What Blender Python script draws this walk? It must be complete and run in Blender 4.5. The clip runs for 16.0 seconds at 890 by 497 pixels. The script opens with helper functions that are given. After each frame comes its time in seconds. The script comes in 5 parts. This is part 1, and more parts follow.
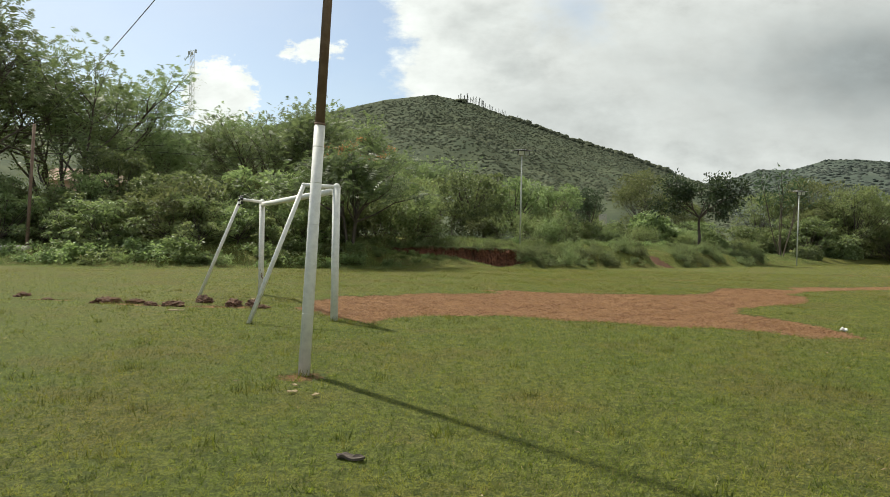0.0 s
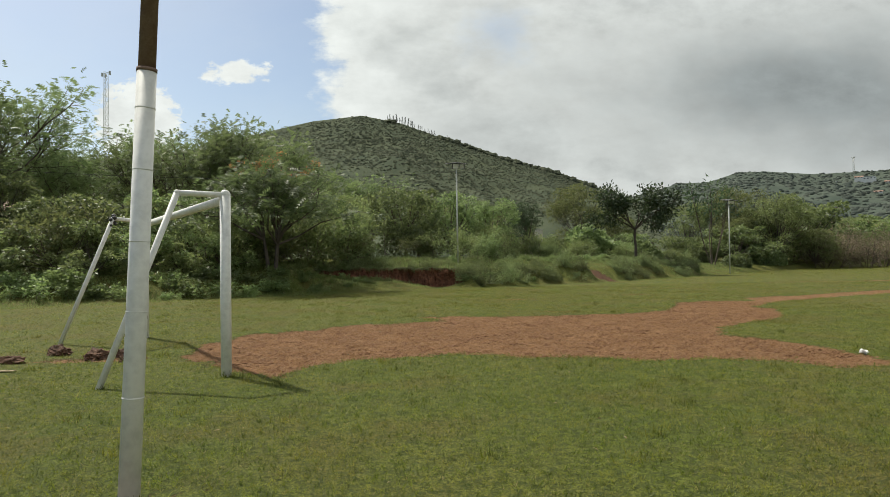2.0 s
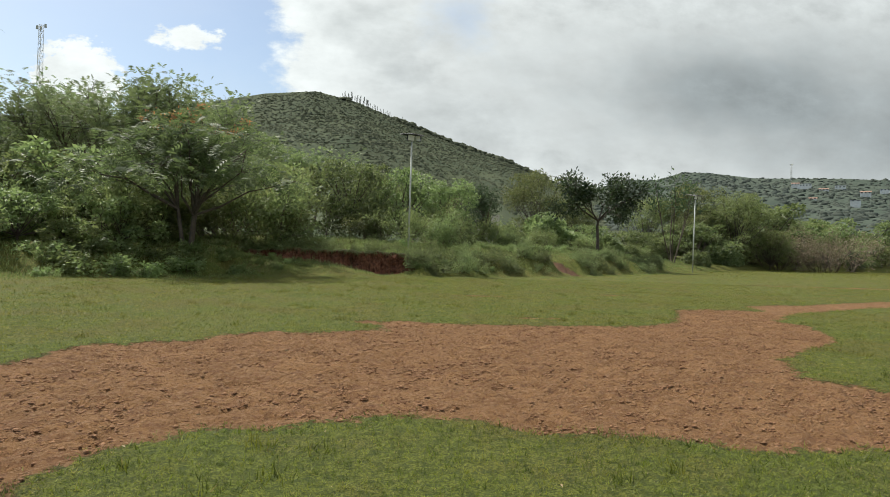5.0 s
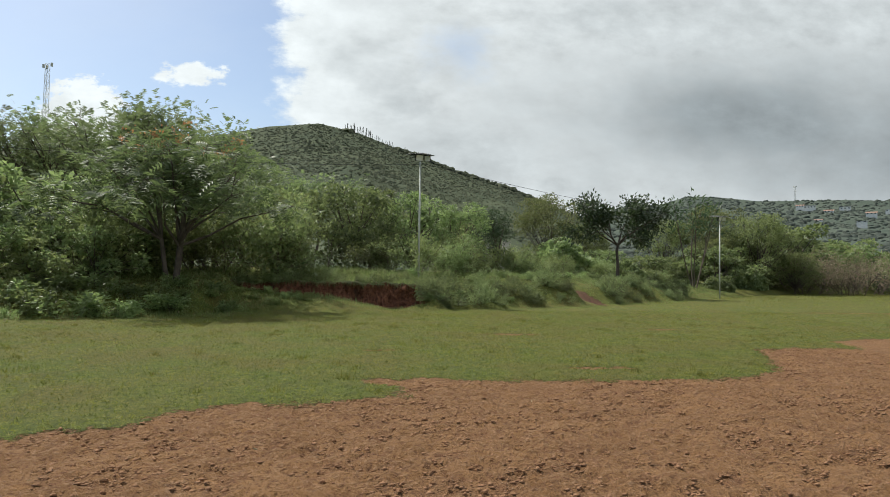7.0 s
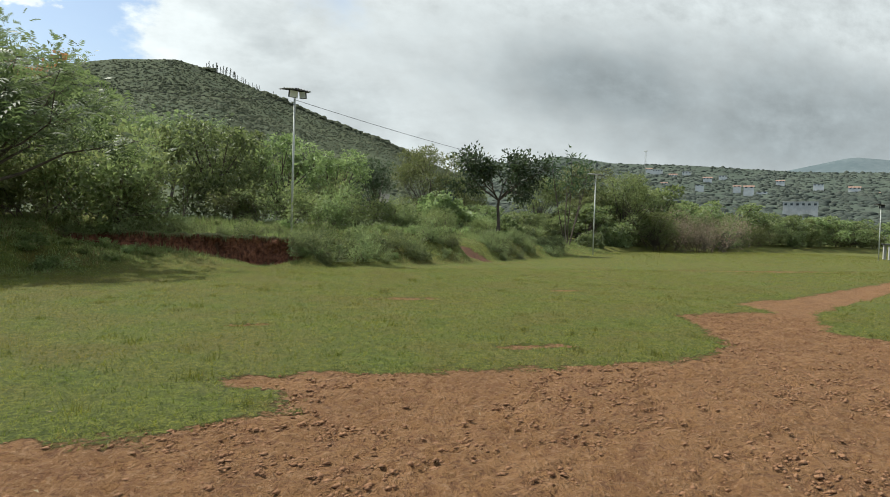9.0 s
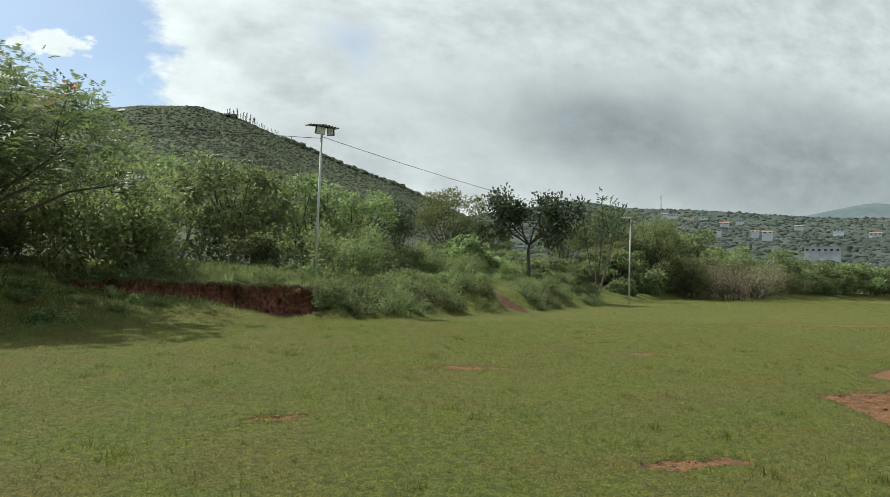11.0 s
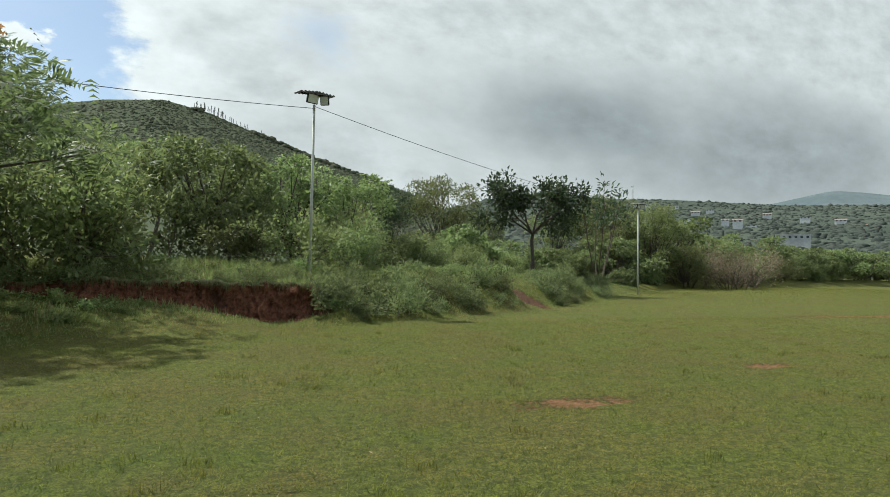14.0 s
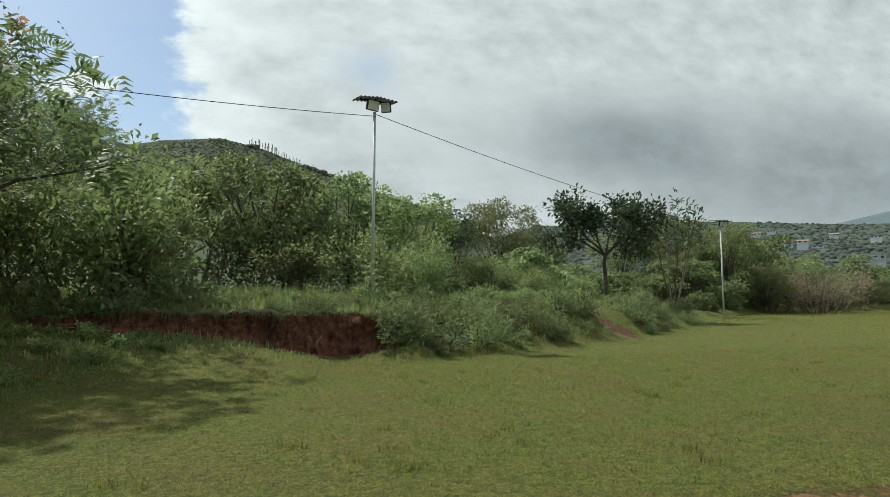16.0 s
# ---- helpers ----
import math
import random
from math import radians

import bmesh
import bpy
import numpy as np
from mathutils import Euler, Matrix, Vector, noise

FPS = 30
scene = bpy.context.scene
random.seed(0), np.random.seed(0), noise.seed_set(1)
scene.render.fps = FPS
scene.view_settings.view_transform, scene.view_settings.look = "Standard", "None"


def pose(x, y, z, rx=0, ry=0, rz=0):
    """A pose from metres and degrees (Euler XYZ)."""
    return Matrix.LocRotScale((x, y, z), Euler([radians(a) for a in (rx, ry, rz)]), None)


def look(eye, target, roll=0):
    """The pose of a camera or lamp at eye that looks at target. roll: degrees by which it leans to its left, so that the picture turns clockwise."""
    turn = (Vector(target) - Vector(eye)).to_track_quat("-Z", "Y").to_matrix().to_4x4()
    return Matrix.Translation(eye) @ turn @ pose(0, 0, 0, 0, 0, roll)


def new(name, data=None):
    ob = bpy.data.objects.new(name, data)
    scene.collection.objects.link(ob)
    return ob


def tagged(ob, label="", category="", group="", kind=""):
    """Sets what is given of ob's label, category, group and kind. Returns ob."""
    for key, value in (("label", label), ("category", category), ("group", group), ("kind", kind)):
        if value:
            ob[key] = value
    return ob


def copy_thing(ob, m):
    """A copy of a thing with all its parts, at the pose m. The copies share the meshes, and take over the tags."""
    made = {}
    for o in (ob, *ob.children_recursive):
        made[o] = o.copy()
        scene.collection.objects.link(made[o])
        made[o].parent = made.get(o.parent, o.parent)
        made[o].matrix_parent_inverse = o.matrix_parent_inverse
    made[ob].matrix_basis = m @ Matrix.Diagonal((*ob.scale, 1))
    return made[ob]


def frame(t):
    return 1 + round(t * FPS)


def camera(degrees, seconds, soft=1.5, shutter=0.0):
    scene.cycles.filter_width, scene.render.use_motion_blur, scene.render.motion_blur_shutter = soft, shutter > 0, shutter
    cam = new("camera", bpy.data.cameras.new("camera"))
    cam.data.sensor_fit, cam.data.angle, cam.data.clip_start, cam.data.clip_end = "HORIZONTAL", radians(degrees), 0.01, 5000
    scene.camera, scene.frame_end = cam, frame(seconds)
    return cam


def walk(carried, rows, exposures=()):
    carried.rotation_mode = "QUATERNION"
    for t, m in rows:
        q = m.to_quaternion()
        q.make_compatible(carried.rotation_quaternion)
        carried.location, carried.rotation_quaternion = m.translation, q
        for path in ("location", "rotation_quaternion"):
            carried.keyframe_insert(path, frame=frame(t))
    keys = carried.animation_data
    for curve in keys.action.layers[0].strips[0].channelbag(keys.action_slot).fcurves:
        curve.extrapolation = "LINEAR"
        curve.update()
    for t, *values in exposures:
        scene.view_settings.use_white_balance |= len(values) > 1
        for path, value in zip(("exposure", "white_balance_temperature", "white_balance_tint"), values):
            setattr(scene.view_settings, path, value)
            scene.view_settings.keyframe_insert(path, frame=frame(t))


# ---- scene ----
cam = camera(72.0, 16.0, soft=0.6)
PATH = [
    (0, (0.133, 0.888, 1.387), (0.025, 2.885, 1.367), 1.2),
    (0.5, (0.138, 1.542, 1.396), (0.11, 3.542, 1.384), 1.5),
    (1, (0.082, 2.173, 1.4), (0.128, 4.172, 1.449), -0.2),
    (1.5, (0.096, 2.807, 1.404), (0.16, 4.806, 1.429), 2.0),
    (2, (0.054, 3.391, 1.394), (0.161, 5.387, 1.439), -0.9),
    (2.5, (0.101, 4.021, 1.374), (0.257, 6.014, 1.445), 0.3),
    (3, (0.115, 4.623, 1.373), (0.342, 6.61, 1.416), -1.4),
    (3.5, (0.161, 5.311, 1.328), (0.37, 7.299, 1.381), 0.8),
    (4, (0.166, 6.072, 1.382), (0.387, 8.059, 1.382), 0.2),
    (4.5, (0.276, 6.82, 1.401), (0.548, 8.801, 1.47), 0.9),
    (4.7, (0.31, 7.125, 1.413), (0.581, 9.106, 1.409), 2.1),
    (6.8, (0.231, 10.273, 1.448), (0.502, 12.254, 1.504), -1.1),
    (7, (0.239, 10.519, 1.447), (0.495, 12.501, 1.536), 0.9),
    (7.5, (0.199, 11.128, 1.466), (0.498, 13.104, 1.545), -1.4),
    (8, (0.22, 11.706, 1.484), (0.491, 13.688, 1.501), 0.5),
    (8.5, (0.228, 12.356, 1.435), (0.746, 14.288, 1.446), -0.0),
    (9, (0.262, 12.994, 1.455), (0.927, 14.879, 1.402), 1.8),
    (9.2, (0.246, 13.221, 1.453), (0.994, 15.075, 1.521), 2.1),
    (11.3, (0.08, 15.947, 1.633), (0.658, 17.86, 1.713), 1.2),
    (11.5, (0.033, 16.208, 1.647), (0.575, 18.133, 1.702), -2.2),
    (12, (0.015, 16.879, 1.601), (0.521, 18.814, 1.628), 0.4),
    (12.5, (-0.021, 17.57, 1.621), (0.599, 19.471, 1.698), 1.1),
    (13, (-0.038, 18.219, 1.603), (0.589, 20.117, 1.671), 1.7),
    (13.5, (-0.122, 18.803, 1.593), (0.423, 20.725, 1.677), -0.7),
    (14, (-0.158, 19.434, 1.546), (0.542, 21.306, 1.614), 1.1),
    (14.5, (-0.141, 20.04, 1.564), (0.596, 21.899, 1.551), 4.3),
    (15, (-0.147, 20.763, 1.558), (0.685, 22.582, 1.571), 1.2),
    (15.5, (-0.099, 21.452, 1.565), (0.553, 23.341, 1.64), 0.5),
    (16, (-0.093, 22.183, 1.444), (0.452, 24.101, 1.603), 0.2),
]
walk(cam, [(t, look(eye, target, roll)) for t, eye, target, roll in PATH], [(0, 0.16, 6800, 4), (1, 0.02, 6800, 4), (2, -0.03, 6750, 5), (3, 0.0, 6700, 5), (4, 0.16, 6650, 5), (7, 0.08, 6400, 6), (8.5, 0.15, 6400, 5), (9.2, 0.2, 6380, 4), (12, 0.06, 6330, 2), (15.2, 0.12, 6300, 2), (16, 0.0, 6300, 1)])

# ---- world, sun, exposure ----
SUN_EL, SUN_AZ = 54.0, -45.0   # degrees; azimuth clockwise from +y


def nodes_of(tree):
    tree.nodes.clear()
    return tree.nodes, tree.links


def math_node(nt, op, a, b=None, c=None, clamp=False):
    n = nt.nodes.new("ShaderNodeMath")
    n.operation, n.use_clamp = op, clamp
    for i, v in enumerate((a, b, c)):
        if v is None:
            continue
        if isinstance(v, (int, float)):
            n.inputs[i].default_value = v
        else:
            nt.links.new(v, n.inputs[i])
    return n.outputs[0]


def remap(nt, v, a, b, c=0.0, d=1.0, smooth=True):
    n = nt.nodes.new("ShaderNodeMapRange")
    n.interpolation_type = "SMOOTHSTEP" if smooth else "LINEAR"
    nt.links.new(v, n.inputs[0])
    for i, x in enumerate((a, b, c, d)):
        n.inputs[1 + i].default_value = x
    return n.outputs[0]


def blend(nt, fac, a, b, kind="MIX"):
    n = nt.nodes.new("ShaderNodeMix")
    n.data_type, n.blend_type = "RGBA", kind
    for i, v in ((0, fac), (6, a), (7, b)):
        if isinstance(v, (int, float)):
            n.inputs[i].default_value = v
        elif isinstance(v, tuple):
            n.inputs[i].default_value = (*v, 1)
        else:
            nt.links.new(v, n.inputs[i])
    return n.outputs[2]


def noise_node(nt, vec, scale, detail=4, rough=0.55, lac=2.0):
    n = nt.nodes.new("ShaderNodeTexNoise")
    n.inputs["Scale"].default_value, n.inputs["Detail"].default_value = scale, detail
    n.inputs["Roughness"].default_value, n.inputs["Lacunarity"].default_value = rough, lac
    if vec is not None:
        nt.links.new(vec, n.inputs["Vector"])
    return n.outputs["Fac"]


def build_world():
    w = bpy.data.worlds.new("sky")
    scene.world = w
    w.use_nodes = True
    nt = w.node_tree
    nodes_of(nt)
    out = nt.nodes.new("ShaderNodeOutputWorld")
    bg = nt.nodes.new("ShaderNodeBackground")
    bg.inputs["Strength"].default_value = 0.124
    sky = nt.nodes.new("ShaderNodeTexSky")
    sky.sky_type, sky.sun_disc = "NISHITA", False
    sky.sun_elevation, sky.sun_rotation = radians(SUN_EL), radians(SUN_AZ)
    sky.air_density, sky.dust_density, sky.ozone_density = 1.0, 1.6, 1.0
    co = nt.nodes.new("ShaderNodeTexCoord")
    sep = nt.nodes.new("ShaderNodeSeparateXYZ")
    nt.links.new(co.outputs["Generated"], sep.inputs[0])
    ay = math_node(nt, "MAXIMUM", math_node(nt, "ABSOLUTE", sep.outputs[1]), 0.12)
    u = math_node(nt, "DIVIDE", sep.outputs[0], ay)
    v = math_node(nt, "DIVIDE", sep.outputs[2], ay)
    uv = nt.nodes.new("ShaderNodeCombineXYZ")
    nt.links.new(u, uv.inputs[0])
    nt.links.new(math_node(nt, "MULTIPLY", v, 1.7), uv.inputs[1])
    big = noise_node(nt, uv.outputs[0], 3.0, 6, 0.55)
    fine = noise_node(nt, uv.outputs[0], 13.0, 8, 0.6)
    tiny = noise_node(nt, uv.outputs[0], 38.0, 6, 0.6)
    wob = math_node(nt, "ADD", math_node(nt, "MULTIPLY", math_node(nt, "SUBTRACT", big, 0.5), 0.28),
                    math_node(nt, "MULTIPLY", math_node(nt, "SUBTRACT", fine, 0.5), 0.17))

    def blob(cu, cv, ru, rv, a, b, k=1.0, crisp=0.0):
        du = math_node(nt, "DIVIDE", math_node(nt, "SUBTRACT", u, cu), ru)
        dv = math_node(nt, "DIVIDE", math_node(nt, "SUBTRACT", v, cv), rv)
        r = math_node(nt, "SQRT", math_node(nt, "ADD", math_node(nt, "MULTIPLY", du, du), math_node(nt, "MULTIPLY", dv, dv)))
        return remap(nt, math_node(nt, "SUBTRACT", r, math_node(nt, "ADD", math_node(nt, "MULTIPLY", wob, 5.0 * k), math_node(nt, "MULTIPLY", math_node(nt, "SUBTRACT", tiny, 0.5), crisp))), b, a)

    edge = math_node(nt, "ADD", math_node(nt, "ADD", u, math_node(nt, "MULTIPLY", v, 0.12)), wob)
    main = remap(nt, edge, -0.135, -0.085)
    gap = math_node(nt, "MULTIPLY", blob(0.15, 0.375, 0.06, 0.045, 0.1, 1.6, 2.6), 0.5)
    main = math_node(nt, "MULTIPLY", main, math_node(nt, "SUBTRACT", 1.0, gap))
    veil = math_node(nt, "MULTIPLY", remap(nt, big, 0.35, 0.75), 0.16)
    mask = math_node(nt, "MAXIMUM", math_node(nt, "MAXIMUM", main, blob(-0.28, 0.312, 0.058, 0.022, 0.7, 1.15, 1.1, 2.0)),
                     blob(-0.435, 0.24, 0.074, 0.062, 0.85, 1.05, 0.7, 1.2))
    mask = math_node(nt, "MAXIMUM", mask, veil, clamp=True)
    grey = math_node(nt, "MULTIPLY", blob(0.68, 0.28, 0.42, 0.11, 0.05, 1.6, 1.1), 0.85)
    grey = math_node(nt, "MAXIMUM", grey, math_node(nt, "MULTIPLY", blob(1.15, 0.26, 0.95, 0.21, 0.15, 1.3, 0.6), 0.8))
    grey = math_node(nt, "MAXIMUM", grey, math_node(nt, "MULTIPLY", blob(0.16, 0.20, 0.17, 0.07, 0.2, 1.5, 0.8), 0.30))
    grey2 = math_node(nt, "MULTIPLY", remap(nt, big, 0.45, 0.68), 0.36)
    grey = math_node(nt, "MAXIMUM", math_node(nt, "MAXIMUM", grey, grey2), remap(nt, u, 0.2, 0.6, 0.0, 0.22))
    rim = remap(nt, edge, -0.10, 0.14, 0.20, 0.0)
    tone = math_node(nt, "ADD", math_node(nt, "ADD", 0.86, rim), math_node(nt, "MULTIPLY", math_node(nt, "SUBTRACT", fine, 0.5), 0.62))
    lit = nt.nodes.new("ShaderNodeCombineColor")
    for i, k in enumerate((6.5, 6.75, 6.9)):
        nt.links.new(math_node(nt, "MULTIPLY", tone, k), lit.inputs[i])
    dark = nt.nodes.new("ShaderNodeCombineColor")
    for i, k in enumerate((2.35, 2.65, 2.85)):
        nt.links.new(math_node(nt, "MULTIPLY", tone, k), dark.inputs[i])
    cloud = blend(nt, grey, lit.outputs[0], dark.outputs[0])
    nt.links.new(blend(nt, mask, sky.outputs[0], cloud), bg.inputs["Color"])
    nt.links.new(bg.outputs[0], out.inputs[0])


build_world()
sun = new("sun", bpy.data.lights.new("sun", "SUN"))
sun.data.energy, sun.data.angle, sun.data.color = 4.8, radians(1.3), (1.0, 0.95, 0.86)
a, e = radians(SUN_AZ), radians(SUN_EL)
sun.matrix_world = look((200 * math.sin(a) * math.cos(e), 200 * math.cos(a) * math.cos(e), 200 * math.sin(e)), (0, 0, 0))

# ---- materials ----


def material(name, rough=0.6, metal=0.0, spec=0.5):
    m = bpy.data.materials.new(name)
    m.use_nodes = True
    nt = m.node_tree
    p = nt.nodes["Principled BSDF"]
    p.inputs["Roughness"].default_value, p.inputs["Metallic"].default_value = rough, metal
    p.inputs["Specular IOR Level"].default_value = spec
    return m, nt, p


def place_vec(nt, obj=True):
    return nt.nodes.new("ShaderNodeTexCoord").outputs["Object"] if obj else nt.nodes.new("ShaderNodeNewGeometry").outputs["Position"]


def bump(nt, p, height, strength, dist):
    b = nt.nodes.new("ShaderNodeBump")
    b.inputs["Strength"].default_value, b.inputs["Distance"].default_value = strength, dist
    nt.links.new(height, b.inputs["Height"])
    nt.links.new(b.outputs[0], p.inputs["Normal"])


def dryness(nt, pos):
    """The lawn is lush round the goal and drier, in patches, further up the field."""
    sep = nt.nodes.new("ShaderNodeSeparateXYZ")
    nt.links.new(pos, sep.inputs[0])
    return math_node(nt, "MULTIPLY", remap(nt, sep.outputs[1], 12.0, 24.0, 0.05, 0.55), remap(nt, noise_node(nt, pos, 0.8, 4, 0.6), 0.38, 0.62))


def leaf_material(name, dark, light, rough=0.52, through_light=0.45, spec=0.35, dry=None, dry_share=0.05, patches=False, grain=0.9):
    """Leaves: two greens by leaf and by plant, some light let through."""
    m, nt, p = material(name, rough, 0, spec)
    geo = nt.nodes.new("ShaderNodeNewGeometry")
    info = nt.nodes.new("ShaderNodeObjectInfo")
    col = blend(nt, geo.outputs["Random Per Island"], dark, light)
    n = noise_node(nt, place_vec(nt), grain, 2)
    col = blend(nt, remap(nt, n, 0.35, 0.7, 0.0, 0.5), col, light)
    if dry:
        r = math_node(nt, "FRACT", math_node(nt, "MULTIPLY", geo.outputs["Random Per Island"], 37.3))
        col = blend(nt, math_node(nt, "LESS_THAN", r, dry_share), col, dry)
    if patches:
        pos = place_vec(nt, False)
        col = blend(nt, remap(nt, noise_node(nt, pos, 0.45, 5, 0.6), 0.49, 0.63, 0, 0.6), col, (0.19, 0.145, 0.042))
        col = blend(nt, remap(nt, noise_node(nt, pos, 7.0, 4, 0.65), 0.50, 0.60, 0, 0.6), col, (0.045, 0.075, 0.010))
        col = blend(nt, dryness(nt, pos), col, (0.22, 0.175, 0.045))
        col = blend(nt, remap(nt, noise_node(nt, pos, 10.0, 3, 0.6), 0.49, 0.57, 0, 0.65), col, (0.05, 0.072, 0.011))
        col = blend(nt, remap(nt, noise_node(nt, pos, 17.0, 3, 0.6), 0.50, 0.60, 0, 0.7), col, (0.042, 0.066, 0.010))
        col = blend(nt, remap(nt, noise_node(nt, pos, 23.0, 2, 0.6), 0.54, 0.64, 0, 0.45), col, (0.27, 0.285, 0.068))
        col = blend(nt, remap(nt, noise_node(nt, pos, 3.1, 3, 0.6), 0.50, 0.62, 0, 0.6), col, (0.27, 0.265, 0.055))
    hsv = nt.nodes.new("ShaderNodeHueSaturation")
    nt.links.new(remap(nt, info.outputs["Random"], 0, 1, 0.485, 0.512, False), hsv.inputs["Hue"])
    nt.links.new(remap(nt, info.outputs["Random"], 0, 1, 0.62, 1.22, False), hsv.inputs["Value"])
    hsv.inputs["Saturation"].default_value = 1.0 if patches else 0.86
    nt.links.new(col, hsv.inputs["Color"])
    nt.links.new(hsv.outputs[0], p.inputs["Base Color"])
    tr = nt.nodes.new("ShaderNodeBsdfTranslucent")
    nt.links.new(blend(nt, 0.5, hsv.outputs[0], blend(nt, 1.0, hsv.outputs[0], (1.55, 1.6, 1.15), "MULTIPLY")), tr.inputs["Color"])
    mix = nt.nodes.new("ShaderNodeMixShader")
    mix.inputs[0].default_value = through_light
    nt.links.new(p.outputs[0], mix.inputs[1])
    nt.links.new(tr.outputs[0], mix.inputs[2])
    nt.links.new(mix.outputs[0], nt.nodes["Material Output"].inputs[0])
    return m


def plain(name, c1, c2, scale=6.0, rough=0.7, metal=0.0, relief=0.0, dist=0.01, spec=0.4):
    m, nt, p = material(name, rough, metal, spec)
    v = place_vec(nt)
    n = noise_node(nt, v, scale, 6, 0.6)
    n2 = noise_node(nt, v, scale * 9, 4, 0.6)
    f = math_node(nt, "ADD", math_node(nt, "MULTIPLY", n, 0.65), math_node(nt, "MULTIPLY", n2, 0.35))
    nt.links.new(blend(nt, remap(nt, f, 0.35, 0.65), c1, c2), p.inputs["Base Color"])
    if relief:
        bump(nt, p, f, relief, dist)
    return m


def worn_paint(name, paint, under, amount):
    """Paint over rusty pipe, with dirt streaks and chipped spots."""
    m, nt, p = material(name, 0.5, 0, 0.4)
    v = place_vec(nt)
    chips = noise_node(nt, v, 5.0, 8, 0.65)
    dirt = noise_node(nt, v, 14.0, 5, 0.6)
    col = blend(nt, remap(nt, dirt, 0.35, 0.75), paint, tuple(c * 0.82 for c in paint))
    col = blend(nt, remap(nt, chips, 0.70 - amount, 0.74 - amount), col, under)
    nt.links.new(col, p.inputs["Base Color"])
    bump(nt, p, dirt, 0.15, 0.004)
    return m


def ground_material():
    m, nt, p = material("lawn_and_soil", 0.9, 0, 0.2)
    v = place_vec(nt, False)
    att = nt.nodes.new("ShaderNodeAttribute")
    att.attribute_name = "bare"
    att2 = nt.nodes.new("ShaderNodeAttribute")
    att2.attribute_name = "cutface"
    n_big, n_mid = noise_node(nt, v, 0.22, 4), noise_node(nt, v, 1.3, 5, 0.6)
    n_clump = noise_node(nt, v, 15.0, 5, 0.7)
    n_pit = noise_node(nt, v, 7.0, 7, 0.72)
    n_fine, n_blade = noise_node(nt, v, 9.0, 6, 0.65), noise_node(nt, v, 55.0, 4, 0.7)
    grass = blend(nt, remap(nt, n_big, 0.35, 0.65), (0.122, 0.152, 0.022), (0.165, 0.172, 0.030))
    grass = blend(nt, dryness(nt, v), grass, (0.20, 0.155, 0.042))
    grass = blend(nt, remap(nt, noise_node(nt, v, 10.0, 3, 0.6), 0.49, 0.57, 0, 0.55), grass, (0.05, 0.068, 0.012))
    grass = blend(nt, remap(nt, n_mid, 0.45, 0.75, 0, 0.65), grass, (0.15, 0.130, 0.036))
    grass = blend(nt, remap(nt, noise_node(nt, v, 0.45, 5, 0.6), 0.48, 0.63, 0, 0.6), grass, (0.155, 0.118, 0.034))
    grass = blend(nt, remap(nt, n_blade, 0.44, 0.56, 0, 0.8), grass, (0.045, 0.058, 0.013))
    grass = blend(nt, remap(nt, n_clump, 0.5, 0.60, 0, 0.7), grass, (0.042, 0.056, 0.013))
    soil = blend(nt, remap(nt, n_mid, 0.3, 0.7), (0.285, 0.152, 0.068), (0.222, 0.115, 0.050))
    soil = blend(nt, remap(nt, n_fine, 0.5, 0.75, 0, 0.5), soil, (0.33, 0.195, 0.110))
    # Shade is painted into the pits: dark where n_pit sinks the bump.
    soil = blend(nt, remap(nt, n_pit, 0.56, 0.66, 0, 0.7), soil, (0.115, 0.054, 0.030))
    n_m1, n_m2 = noise_node(nt, v, 3.6, 6, 0.7), noise_node(nt, v, 21.0, 4, 0.7)
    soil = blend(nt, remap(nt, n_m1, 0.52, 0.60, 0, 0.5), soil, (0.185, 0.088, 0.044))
    # Relief shading in colour: n_m2 hollows darkened, its crests paled.
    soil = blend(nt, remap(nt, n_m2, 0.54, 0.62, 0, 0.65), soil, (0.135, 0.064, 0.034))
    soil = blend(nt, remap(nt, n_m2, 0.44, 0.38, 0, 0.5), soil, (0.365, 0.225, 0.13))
    red = blend(nt, remap(nt, n_fine, 0.35, 0.7), (0.135, 0.074, 0.046), (0.075, 0.041, 0.029))
    wob = math_node(nt, "ADD", math_node(nt, "MULTIPLY", math_node(nt, "SUBTRACT", n_fine, 0.5), 0.9),
                    math_node(nt, "MULTIPLY", math_node(nt, "SUBTRACT", n_mid, 0.5), 0.5))
    bare = remap(nt, math_node(nt, "ADD", att.outputs["Fac"], wob), 0.42, 0.60)
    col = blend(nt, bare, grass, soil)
    col = blend(nt, remap(nt, math_node(nt, "ADD", att2.outputs["Fac"], wob), 0.4, 0.6), col, red)
    nt.links.new(col, p.inputs["Base Color"])
    h = math_node(nt, "ADD", n_fine, math_node(nt, "MULTIPLY", n_blade, 0.5))
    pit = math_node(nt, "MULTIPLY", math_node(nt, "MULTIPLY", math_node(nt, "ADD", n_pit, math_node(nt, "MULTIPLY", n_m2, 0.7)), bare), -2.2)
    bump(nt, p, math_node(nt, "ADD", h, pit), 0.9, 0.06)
    return m


